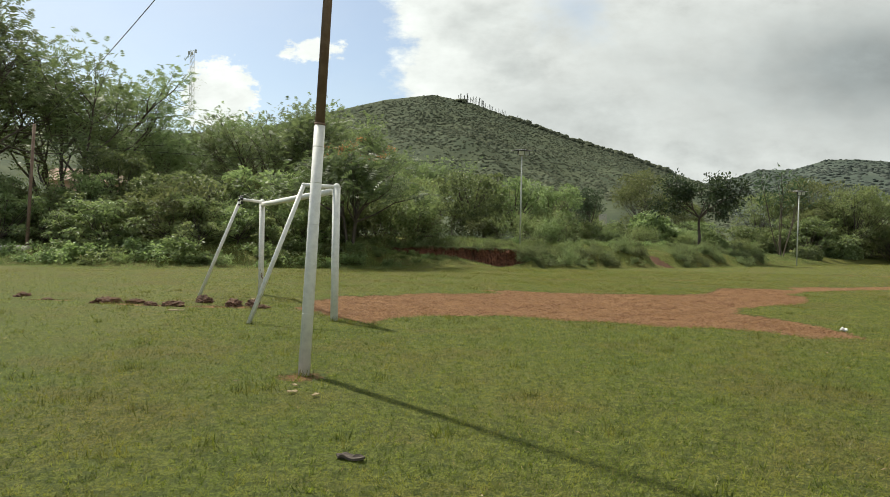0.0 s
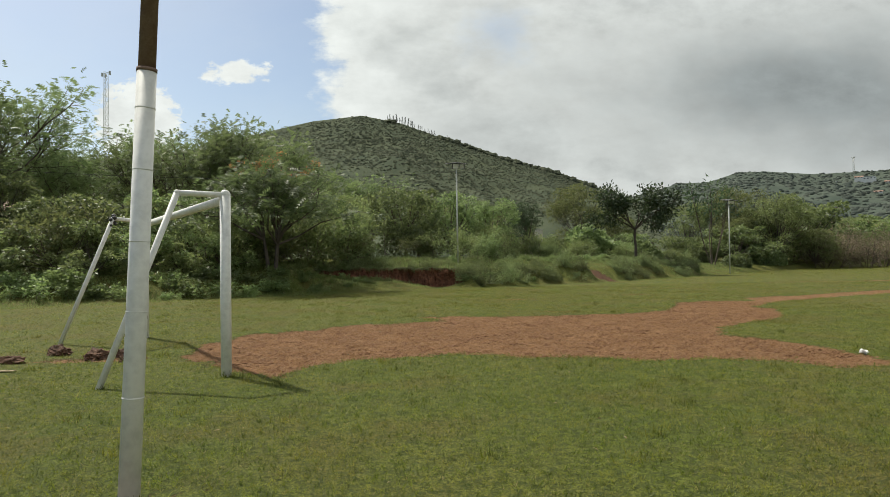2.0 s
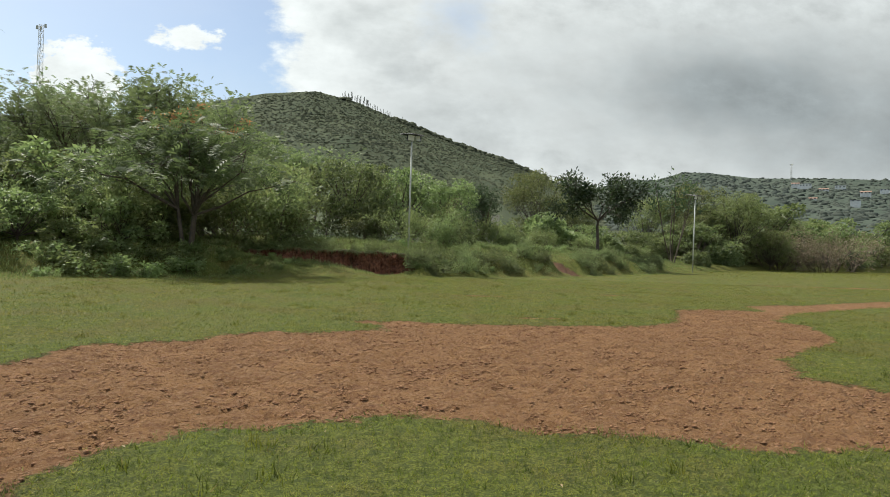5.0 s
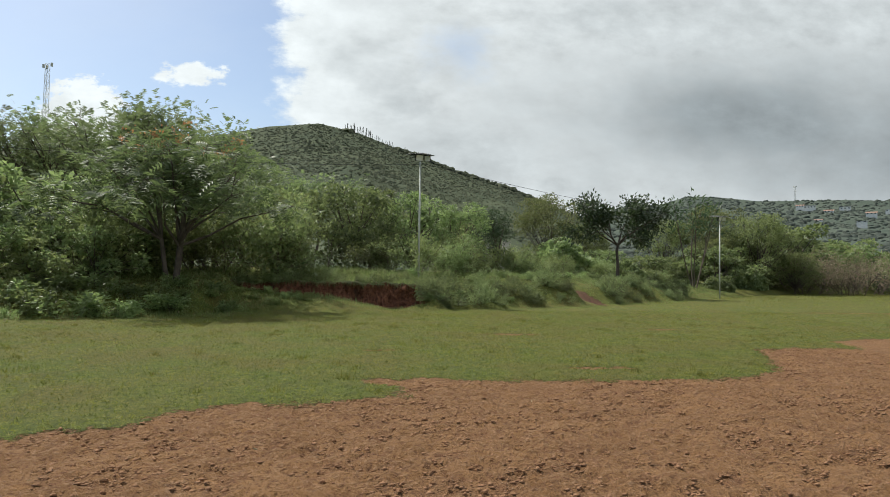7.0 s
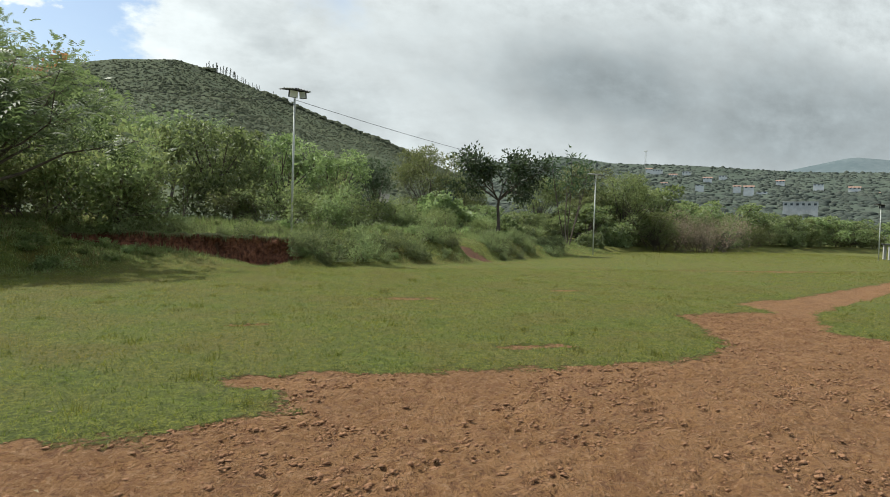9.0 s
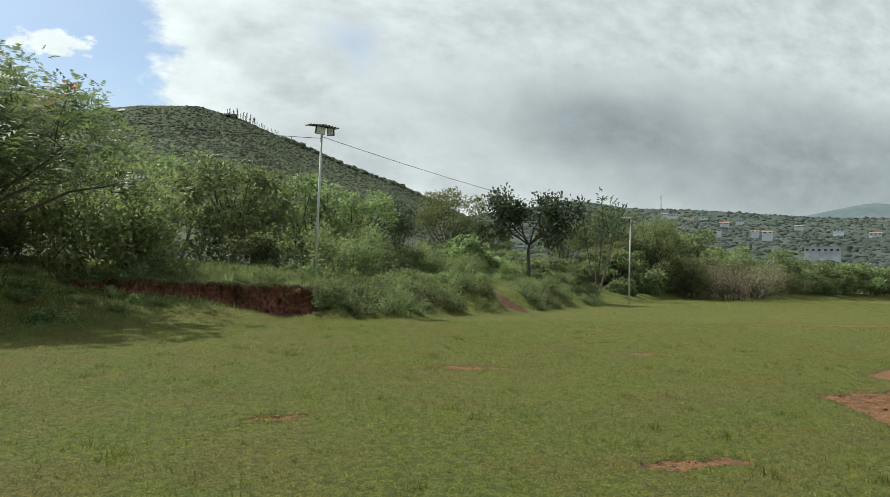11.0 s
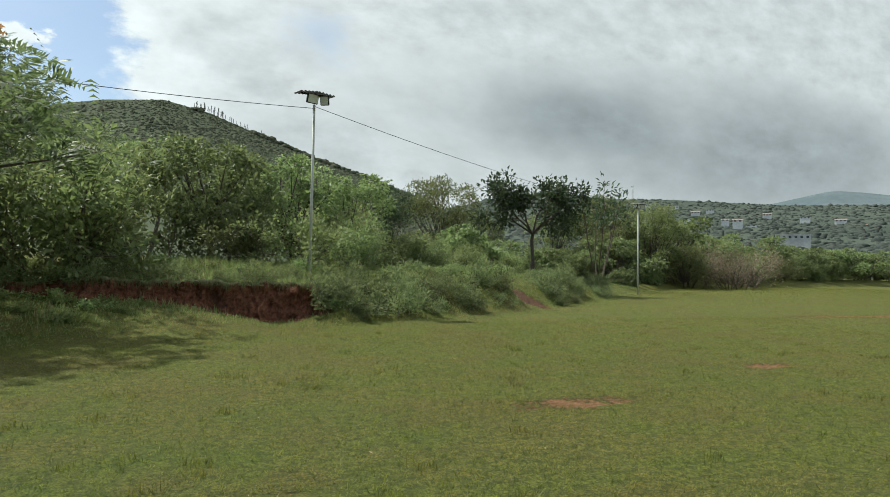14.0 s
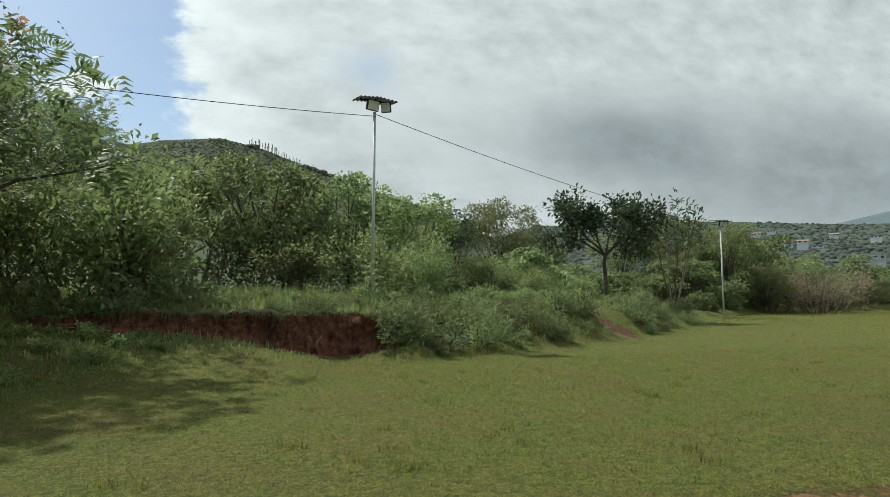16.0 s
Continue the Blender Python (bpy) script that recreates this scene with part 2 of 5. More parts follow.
M_GROUND = ground_material()
M_BLADE = leaf_material("grass_blade", (0.098, 0.135, 0.014), (0.225, 0.26, 0.042), 0.5, 0.45, 0.3, (0.34, 0.28, 0.12), 0.07, True)
M_WEED = leaf_material("bank_grass", (0.098, 0.145, 0.038), (0.225, 0.27, 0.09), 0.6, 0.5, 0.3, (0.30, 0.24, 0.13), 0.06)
M_GREYWEED = leaf_material("grey_green_weed", (0.105, 0.145, 0.055), (0.235, 0.275, 0.115), 0.6, 0.45, 0.3)
M_FEATHER = leaf_material("feathery_leaf", (0.093, 0.142, 0.052), (0.21, 0.265, 0.11))
M_OLIVE = leaf_material("olive_leaf", (0.105, 0.138, 0.042), (0.235, 0.265, 0.098))
M_BROAD = leaf_material("broad_leaf", (0.08, 0.126, 0.040), (0.245, 0.31, 0.112), 0.5, 0.45, 0.38)
M_DARK = leaf_material("dark_leaf", (0.032, 0.065, 0.026), (0.09, 0.14, 0.062), 0.45, 0.32, 0.45)
M_VINE = leaf_material("vine_leaf", (0.10, 0.16, 0.045), (0.245, 0.315, 0.11), 0.42, 0.55, 0.5)
M_PINK = leaf_material("dry_pink_leaf", (0.21, 0.15, 0.115), (0.33, 0.25, 0.19), 0.6, 0.4, 0.2, (0.12, 0.15, 0.05), 0.25)
M_FLAME = leaf_material("flame_leaf", (0.078, 0.14, 0.048), (0.21, 0.295, 0.115), 0.5, 0.5, 0.35)
M_FLOWER = leaf_material("orange_flower", (0.26, 0.085, 0.03), (0.34, 0.16, 0.06))
# Distance haze is mixed into these leaf colours: greyed, paled greens.
M_HAZYHILLLEAF = leaf_material("hazy_hill_scrub", (0.092, 0.108, 0.072), (0.150, 0.164, 0.098), 0.9, 0.3, 0.05, grain=0.013)
M_HAZYRIDGELEAF = leaf_material("hazy_ridge_scrub", (0.076, 0.096, 0.084), (0.115, 0.134, 0.108), 0.9, 0.3, 0.05, grain=0.012)
M_BARK = plain("bark", (0.055, 0.043, 0.036), (0.115, 0.092, 0.075), 5, 0.9, 0, 0.5, 0.02)
M_TWIG = plain("twig", (0.075, 0.058, 0.045), (0.15, 0.12, 0.092), 8, 0.9)
# Hill ground too has haze in its base colour, bluer further off.
M_HAZYHILL = plain("hazy_hill_soil_scrub", (0.052, 0.066, 0.042), (0.085, 0.098, 0.058), 0.03, 0.95, 0, 0.3, 1.5, 0.05)
M_HAZYFARHILL = plain("hazy_far_hill_scrub", (0.058, 0.075, 0.060), (0.088, 0.105, 0.082), 0.015, 0.95, 0, 0.3, 2.0, 0.05)
M_MIST = plain("hazy_mountain_scrub", (0.10, 0.13, 0.14), (0.14, 0.17, 0.18), 0.004, 0.95, 0, 0, 0.01, 0.05)
M_WHITE = worn_paint("white_pipe_paint", (0.74, 0.73, 0.70), (0.22, 0.11, 0.06), 0.0)
M_RUST = plain("rusty_pipe", (0.16, 0.10, 0.075), (0.24, 0.165, 0.13), 9, 0.8, 0.2, 0.3, 0.004)
M_GALV = worn_paint("pole_paint", (0.46, 0.47, 0.43), (0.30, 0.26, 0.22), 0.02)
M_DARKMETAL = plain("dark_metal", (0.03, 0.03, 0.032), (0.06, 0.06, 0.06), 12, 0.5, 0.5)
M_SHEET = plain("grey_sheet_metal", (0.20, 0.20, 0.20), (0.30, 0.30, 0.30), 8, 0.6, 0.2)
M_FARWALL = plain("weathered_plaster", (0.42, 0.41, 0.39), (0.60, 0.59, 0.56), 0.3, 0.9)
M_LENS = plain("lamp_glass", (0.62, 0.64, 0.64), (0.70, 0.71, 0.70), 4, 0.15, 0, spec=0.6)
M_CABLE = plain("black_cable", (0.02, 0.02, 0.022), (0.035, 0.035, 0.035), 20, 0.6)
M_STONE = plain("pale_stone", (0.40, 0.37, 0.32), (0.58, 0.54, 0.47), 7, 0.85, 0, 0.5, 0.02)
M_WALL = plain("house_plaster", (0.66, 0.64, 0.60), (0.80, 0.79, 0.76), 0.6, 0.85)
M_PINKWALL = plain("pink_plaster", (0.42, 0.27, 0.21), (0.52, 0.36, 0.29), 0.6, 0.85)
M_ROOF = plain("tile_roof", (0.22, 0.12, 0.08), (0.34, 0.24, 0.19), 1.2, 0.85)
M_TIN = plain("tin_roof", (0.30, 0.30, 0.30), (0.46, 0.46, 0.45), 0.25, 0.7, 0.1)
M_WINDOW = plain("window_dark", (0.03, 0.035, 0.04), (0.06, 0.07, 0.08), 1, 0.2)
M_CLOD = plain("soil_clod", (0.19, 0.092, 0.045), (0.31, 0.17, 0.09), 14, 0.95, 0, 0.5, 0.02)
M_REDSOIL = plain("red_soil", (0.075, 0.034, 0.023), (0.22, 0.098, 0.058), 8, 0.95, 0, 1.0, 0.04, 0.1)
M_DUG = plain("dug_soil", (0.075, 0.042, 0.028), (0.17, 0.09, 0.055), 9, 0.95, 0, 0.9, 0.04)
M_DEADLEAF = plain("dead_leaf", (0.22, 0.16, 0.075), (0.36, 0.28, 0.16), 14, 0.7)

# ---- mesh helpers ----


def mesh_np(name, verts, tris, mat, smooth=False):
    me = bpy.data.meshes.new(name)
    verts, tris = np.asarray(verts, np.float32).reshape(-1, 3), np.asarray(tris, np.int32).reshape(-1, 3)
    me.vertices.add(len(verts))
    me.vertices.foreach_set("co", verts.ravel())
    me.loops.add(tris.size)
    me.loops.foreach_set("vertex_index", tris.ravel())
    me.polygons.add(len(tris))
    me.polygons.foreach_set("loop_start", np.arange(0, tris.size, 3, dtype=np.int32))
    if smooth:
        me.polygons.foreach_set("use_smooth", np.ones(len(tris), dtype=bool))
    me.update(calc_edges=True)
    me.validate()
    me.materials.append(mat)
    return me


def part(name, data, mat=None, parent=None, label=""):
    """Links a bmesh or a mesh as one object under a thing or part."""
    if isinstance(data, bmesh.types.BMesh):
        me = bpy.data.meshes.new(name)
        data.to_mesh(me)
        data.free()
        me.materials.append(mat)
        data = me
    ob = new(name, data)
    ob.parent = parent
    return tagged(ob, label)


def thing(name, m, label, category, group=""):
    ob = new(name)
    ob.matrix_world = m
    ob.empty_display_size = 0.2
    return tagged(ob, label, category, group)


def tube(bm, p0, p1, r0, r1, sides=16, cap=True):
    p0, p1 = Vector(p0), Vector(p1)
    d = p1 - p0
    geo = bmesh.ops.create_cone(bm, cap_ends=cap, segments=sides, radius1=r0, radius2=r1, depth=d.length,
                                matrix=Matrix.Translation((p0 + p1) / 2) @ d.to_track_quat("Z", "Y").to_matrix().to_4x4())
    for f in {f for v in geo["verts"] for f in v.link_faces}:
        f.smooth = len(f.verts) == 4
    return geo["verts"]


def box(bm, sx, sy, sz, m=Matrix(), bev=0.0):
    vs = bmesh.ops.create_cube(bm, size=1, matrix=m @ Matrix.Diagonal((sx, sy, sz, 1)))["verts"]
    if bev:
        bmesh.ops.bevel(bm, geom=list({e for v in vs for e in v.link_edges}), offset=bev, segments=2, affect="EDGES")


def limb_mesh(name, segs, mat, sides=6):
    """Tapered round limbs from (p, q, r0, r1) rows as one mesh."""
    verts, tris, base = [], [], 0
    ang = np.linspace(0, 2 * np.pi, sides, endpoint=False)
    for p, q, r0, r1 in segs:
        d = (q - p) / (np.linalg.norm(q - p) + 1e-9)
        s = np.cross(d, (0.31, 0.95, 0.1))
        s /= np.linalg.norm(s) + 1e-9
        t = np.cross(d, s)
        ring = np.cos(ang)[:, None] * s + np.sin(ang)[:, None] * t
        verts += [p + ring * r0, q + d * r1 * 0.4 + ring * r1]
        for i in range(sides):
            j = (i + 1) % sides
            tris += [(base + i, base + j, base + sides + j), (base + i, base + sides + j, base + sides + i)]
        base += 2 * sides
    return mesh_np(name, np.concatenate(verts), tris, mat, True)


def stoutest(segs, share):
    """The thickest share of the limbs; the finer twigs vanish in the leaves."""
    return sorted(segs, key=lambda g: -g[2])[:max(8, int(len(segs) * share))]


def unit(v):
    return v / (np.linalg.norm(v, axis=-1, keepdims=True) + 1e-9)


def leaf_arrays(rng, c, d, size, width, curl=0.25):
    """Folded leaf blades: a diamond of two triangles along d at each c."""
    n = len(c)
    d = unit(d)
    s = unit(np.cross(d, rng.normal(size=(n, 3)) * 0.6 + (0, 0, 1)))
    nrm = np.cross(s, d)
    ln = size * rng.uniform(0.6, 1.25, (n, 1))
    wd = ln * width
    v = np.stack([c, c + d * ln * 0.5 + s * wd * 0.5 + nrm * ln * curl * 0.4, c + d * ln - nrm * ln * curl * 0.5,
                  c + d * ln * 0.5 - s * wd * 0.5 + nrm * ln * curl * 0.4], 1).reshape(-1, 3)
    i = np.arange(n)[:, None] * 4
    return v, np.concatenate([i + (0, 1, 2), i + (0, 2, 3)], 0)


def frond_arrays(rng, c, d, size, pairs=4):
    """Feathery compound leaves: slim leaflets in two rows along a drooping stalk."""
    n = len(c)
    d = unit(d)
    s = unit(np.cross(d, rng.normal(size=(n, 3)) * 0.35 + (0, 0, 1)))
    ln = size * rng.uniform(0.6, 1.2, (n, 1))
    vs = []
    for k in range(pairs):
        f = (k + 0.6) / pairs
        root = c + d * ln * f - np.array((0, 0, 1.0)) * ln * 0.35 * f * f
        w = ln * 0.42 * (1 - 0.45 * f)
        for side in (-1, 1):
            tip = root + s * side * w + d * ln * 0.10 - np.array((0, 0, 1.0)) * w * 0.15
            vs.append(np.stack([root - d * ln * 0.075, root + d * ln * 0.075, tip], 1))
    v = np.stack(vs, 1).reshape(-1, 3)
    return v, np.arange(len(v)).reshape(-1, 3)


def grow(rng, p, d, length, r, depth, o, segs, tips):
    p = np.array(p, float)
    steps = o.get("steps", 3)
    for i in range(steps):
        d = unit(d + rng.normal(size=3) * o["wig"] + np.array((0, 0, 1.0)) * o["up"] * (1 if depth else 0.4))
        q = p + d * length / steps * rng.uniform(0.85, 1.15)
        r1 = max(r * o.get("taper", 0.86), 0.004)
        segs.append((p, q, r, r1))
        p, r = q, r1
        if depth and i >= o.get("first", 1):
            for _ in range(o["kids"]):
                e = unit(d * o["keep"] + unit(rng.normal(size=3)) * o["spread"] + np.array((0, 0, o.get("flat", 0.0))))
                grow(rng, p, e, length * o["short"] * rng.uniform(0.75, 1.2), r * 0.62, depth - 1, o, segs, tips)
        if depth == 0:
            tips.append((p, d))
    if depth:
        grow(rng, p, d, length * o["short"], r * 0.8, depth - 1, o, segs, tips)


def foliage(rng, tips, per, scatter, size, width, kind, shape=None):
    pts = np.array([t[0] for t in tips])
    ds = np.array([t[1] for t in tips])
    idx = rng.integers(0, len(pts), per)
    off = unit(rng.normal(size=(per, 3))) * (rng.random((per, 1)) ** 0.6) * scatter
    c = pts[idx] + off
    d = unit(ds[idx] * 0.5 + unit(off) * 0.9 + rng.normal(size=(per, 3)) * 0.5)
    if shape is not None:
        keep = shape(c)
        c, d = c[keep], d[keep]
    return leaf_arrays(rng, c, d, size, width) if kind == "leaf" else frond_arrays(rng, c, d, size)

# ---- ground ----
FOOT_X = [-60, -20, -15, -10, -7, -4, -2, 0, 2, 6, 12.7, 20, 27, 40, 50, 75, 120, 250]
FOOT_Y = [27, 27, 26.5, 29, 30.5, 33, 35, 36.2, 36.2, 37, 41.6, 48.2, 56.0, 66.5, 74, 81, 95, 150]
BANK_X = [-60, -20, -10, -7, -3, 2, 8, 13, 19, 24, 27, 40, 250]
BANK_H = [0.9, 0.9, 1.05, 1.1, 1.05, 1.0, 1.05, 1.05, 0.9, 0.5, 0.3, 0.5, 0.6]
WIDE_X = [-60, -9, -6, -3.8, -3.0, 2.1, 2.9, 6, 14, 27, 250]
WIDE_W = [5.0, 4.5, 4.2, 3.2, 2.6, 2.4, 2.4, 2.6, 2.8, 1.8, 2.2]
CUT_X = [-5.6, -4.6, -3.2, -1.4, 0.3, 1.4, 2.1, 2.7, 3.4]
CUT_LOW = [0.90, 0.78, 0.66, 0.50, 0.22, 0.02, 0.10, 0.36, 0.78]
CUT_TOP = [0.98, 1.05, 1.18, 1.12, 1.08, 1.08, 1.02, 0.92, 0.80]


def smooth01(v):
    v = np.clip(v, 0, 1)
    return v * v * (3 - 2 * v)


def wavy(x, y, k, seed=0.0):
    """A smooth cheap wander between -1 and 1."""
    return (np.sin(x * k * 1.0 + 1.3 * np.sin(y * k * 0.7 + seed) + seed) + np.sin(y * k * 1.17 + 1.7 * np.sin(x * k * 0.6 + 2 * seed) + 0.5 + seed)
            + 0.6 * np.sin((x + y) * k * 1.9 + 3 * seed + np.sin(x * k * 2.3))) / 2.6


def bank_s(x, y):
    """Metres past the foot of the bank."""
    ragged = 0.30 * wavy(x, x * 0.3, 2.1, 1.0) + 0.14 * wavy(x, x, 6.3, 2.0)
    return y - np.interp(x, FOOT_X, FOOT_Y) - ragged


def cut_mask(x):
    return smooth01((x + 5.6) / 0.8) * smooth01((3.9 - x) / 1.0)


def cut_line(x):
    """Where the broken edge of the bank runs, in plan."""
    return 36.75 - 0.10 * (x - 0.5) + 0.22 * wavy(x, x * 0.4, 2.6, 1.0) + 0.10 * wavy(x, x, 8.3, 2.0) - 0.5 * smooth01((-x - 2.0) / 3.0)


def ground_z(x, y):
    x, y = np.asarray(x, float), np.asarray(y, float)
    s = bank_s(x, y)
    w = np.interp(x, WIDE_X, WIDE_W)
    h = np.interp(x, BANK_X, BANK_H) * (1 + 0.12 * wavy(x, y * 0.3, 0.8))
    z = h * smooth01(s / w) + 0.45 * smooth01((s - w) / 4.0) + 0.012 * np.clip(s - w - 4, 0, 40)
    z += 0.06 * wavy(x, y, 2.0) * smooth01(s / 1.5) + 0.05 * wavy(x, y, 4.5, 2.0) * smooth01(s / 1.0)
    # broken red face with a ramp of fallen soil and turf before it
    c = y - cut_line(x)
    low, top = np.interp(x, CUT_X, CUT_LOW), np.interp(x, CUT_X, CUT_TOP)
    top = top + 0.06 * wavy(x, x * 0.7, 5.0, 3.0) + 0.05 * wavy(x, x * 0.3, 2.1, 1.0)
    ramp = np.interp(x, (1.4, 2.5), (4.2, 1.1))
    zc = low * smooth01((c + ramp) / ramp) + (top - low) * smooth01((c - 0.16) / 0.25) + 0.45 * smooth01((c - 0.6) / 4.0) + 0.012 * np.clip(c - 5, 0, 40)
    k = cut_mask(x)
    z = z * (1 - k) + zc * k
    line = (x - 11.6) - (43.4 - y) * 0.85
    z -= 0.42 * smooth01((x - 10.9) / 0.8) * smooth01((13.8 - x) / 0.8) * np.exp(-(line / 0.32) ** 2) * smooth01((s + 0.2) / 1.0) * smooth01((3.4 - s) / 1.0)
    return z


BARE = [(-3.5, 13.0), (-2.5, 11.9), (-1.75, 11.2), (-1.4, 11.9), (-0.8, 12.35), (0.4, 12.8), (1.4, 12.5), (2.4, 12.2), (3.4, 11.6),
        (4.2, 11.9), (5.0, 11.5), (5.6, 10.9), (6.4, 11.0), (6.5, 12.2), (6.2, 13.8), (5.7, 14.5), (6.5, 15.9), (8.2, 17.0), (9.3, 18.2),
        (9.9, 19.6), (9.9, 20.7), (12.1, 22.6), (18.8, 25.8), (28, 31.5), (24.4, 29.9), (14.5, 25.3), (11.6, 24.4), (11.1, 22.8),
        (8.5, 22.7), (7.5, 20.7), (6.7, 19.5), (4.9, 18.9), (3.2, 19.1), (1.5, 19.2), (0.2, 19.15), (0.7, 18.6), (0.6, 17.9), (-0.3, 17.5),
        (-1.0, 17.8), (-1.6, 17.3), (-2.3, 16.7), (-3.2, 16.4), (-3.6, 14.6)]


def poly_depth(px, py, poly):
    """Signed distance to a polygon's edge, positive inside."""
    p = np.array(poly, float)
    inside = np.zeros(px.shape, bool)
    best = np.full(px.shape, 1e9)
    for (x0, y0), (x1, y1) in zip(p, np.roll(p, -1, 0)):
        dx, dy = x1 - x0, y1 - y0
        t = np.clip(((px - x0) * dx + (py - y0) * dy) / (dx * dx + dy * dy), 0, 1)
        best = np.minimum(best, np.hypot(px - x0 - t * dx, py - y0 - t * dy))
        if y0 != y1:
            inside ^= ((y0 > py) != (y1 > py)) & (px < (x1 - x0) * (py - y0) / (y1 - y0) + x0)
    return np.where(inside, best, -best)


SPOTS = [(4.0, 25.75, 0.8, 0.24), (8.8, 27.45, 0.6, 0.2), (0.5, 22.5, 0.35, 0.1), (4.1, 20.15, 0.5, 0.14), (0.28, 23.7, 0.3, 0.1), (-1.66, 7.13, 0.30, 0.22),
         (-4.9, 13.0, 0.75, 0.2), (-6.6, 13.0, 1.0, 0.16), (-8.9, 13.4, 0.5, 0.1), (26, 36.5, 5.5, 0.4)]


def bare_value(x, y):
    v = 0.5 + poly_depth(x, y, BARE) * 1.6 + 0.22 * wavy(x, y, 3.1) + 0.12 * wavy(x, y, 9.0, 4.0)
    for cx, cy, rx, ry in SPOTS:
        v = np.maximum(v, 0.92 - 0.42 * np.hypot((x - cx) / rx, (y - cy) / ry) + 0.16 * wavy(x, y, 8.0, 1.5))
    return np.clip(v, 0, 1)


def steps_along(stops):
    out = [np.arange(a, b, s) for a, b, s in stops]
    return np.concatenate(out)


def far_steps(start, end, n):
    return start + np.sign(end - start) * (np.geomspace(1, abs(end - start) + 1, n)[1:] - 1)


def build_ground():
    rng = np.random.default_rng(3)
    xs = np.concatenate([far_steps(-50, -4600, 14)[::-1], steps_along([(-50, -14, 1.0), (-14, -5, 0.3), (-5, 11, 0.062), (11, 14, 0.1), (14, 32, 0.36), (32, 100, 1.0)]),
                         far_steps(100, 4600, 14)])
    ys = np.concatenate([far_steps(-8, -4600, 14)[::-1], steps_along([(-8, 10, 0.5), (10, 23.5, 0.062), (23.5, 35, 0.3), (35, 38, 0.1), (38, 56, 0.3), (56, 110, 1.0)]),
                         far_steps(110, 4600, 14)])
    X, Y = np.meshgrid(xs, ys)
    Z = ground_z(X, Y)
    bare = np.zeros_like(X)
    near = (X > -14) & (X < 45) & (Y > -2) & (Y < 45)
    bare[near] = bare_value(X[near], Y[near])
    s = bank_s(X, Y)
    c = Y - cut_line(X)
    low = np.interp(X, CUT_X, CUT_LOW)
    cut = (cut_mask(X) > 0.25) * smooth01((c + 0.10 + 0.25 * (low < 0.3)) / 0.12) * smooth01((0.44 - c) / 0.08)
    gully = smooth01((X - 11.3) / 0.4) * smooth01((13.5 - X) / 0.4) * np.exp(-(((X - 11.6) - (43.4 - Y) * 0.85) / 0.6) ** 2) * smooth01((s + 0.1) / 0.4) * smooth01((2.6 - s) / 0.5)
    cut = np.maximum(cut, gully)
    # trodden, pitted soil and a faintly uneven lawn
    pits = np.zeros_like(X)
    dense = (X > -5) & (X < 11) & (Y > 10) & (Y < 23.5)
    pits[dense] = rng.normal(size=dense.sum())
    soft = (pits + np.roll(pits, 1, 0) + np.roll(pits, 1, 1) + np.roll(pits, -1, 0) + np.roll(pits, -1, 1)) / 2.24
    soft = (soft + np.roll(soft, 2, 1) * 0.7) / 1.22
    pits = 0.35 * pits + 0.6 * soft - 1.3 * np.clip(soft - 0.9, 0, 2) + 0.9 * np.clip(-soft - 1.2, 0, 2)
    Z += bare * (pits * 0.027 + 0.012 * wavy(X, Y, 11.0, 2.0)) * dense - 0.035 * bare
    Z += 0.02 * wavy(X, Y, 1.1, 3.0) * (np.hypot(X, Y - 10) < 60)
    ny, nx = X.shape
    i = (np.arange(ny - 1)[:, None] * nx + np.arange(nx - 1)).ravel()
    tris = np.concatenate([np.stack([i, i + 1, i + nx + 1], 1), np.stack([i, i + nx + 1, i + nx], 1)])
    me = mesh_np("ground", np.stack([X, Y, Z], -1), tris, M_GROUND, True)
    for name, val in (("bare", bare), ("cutface", cut)):
        me.attributes.new(name, "FLOAT", "POINT").data.foreach_set("value", val.ravel().astype(np.float32))
    return tagged(new("ground", me), "worn green playing field with bare red soil and a grassy bank", "ground", kind="structure")


ground = build_ground()


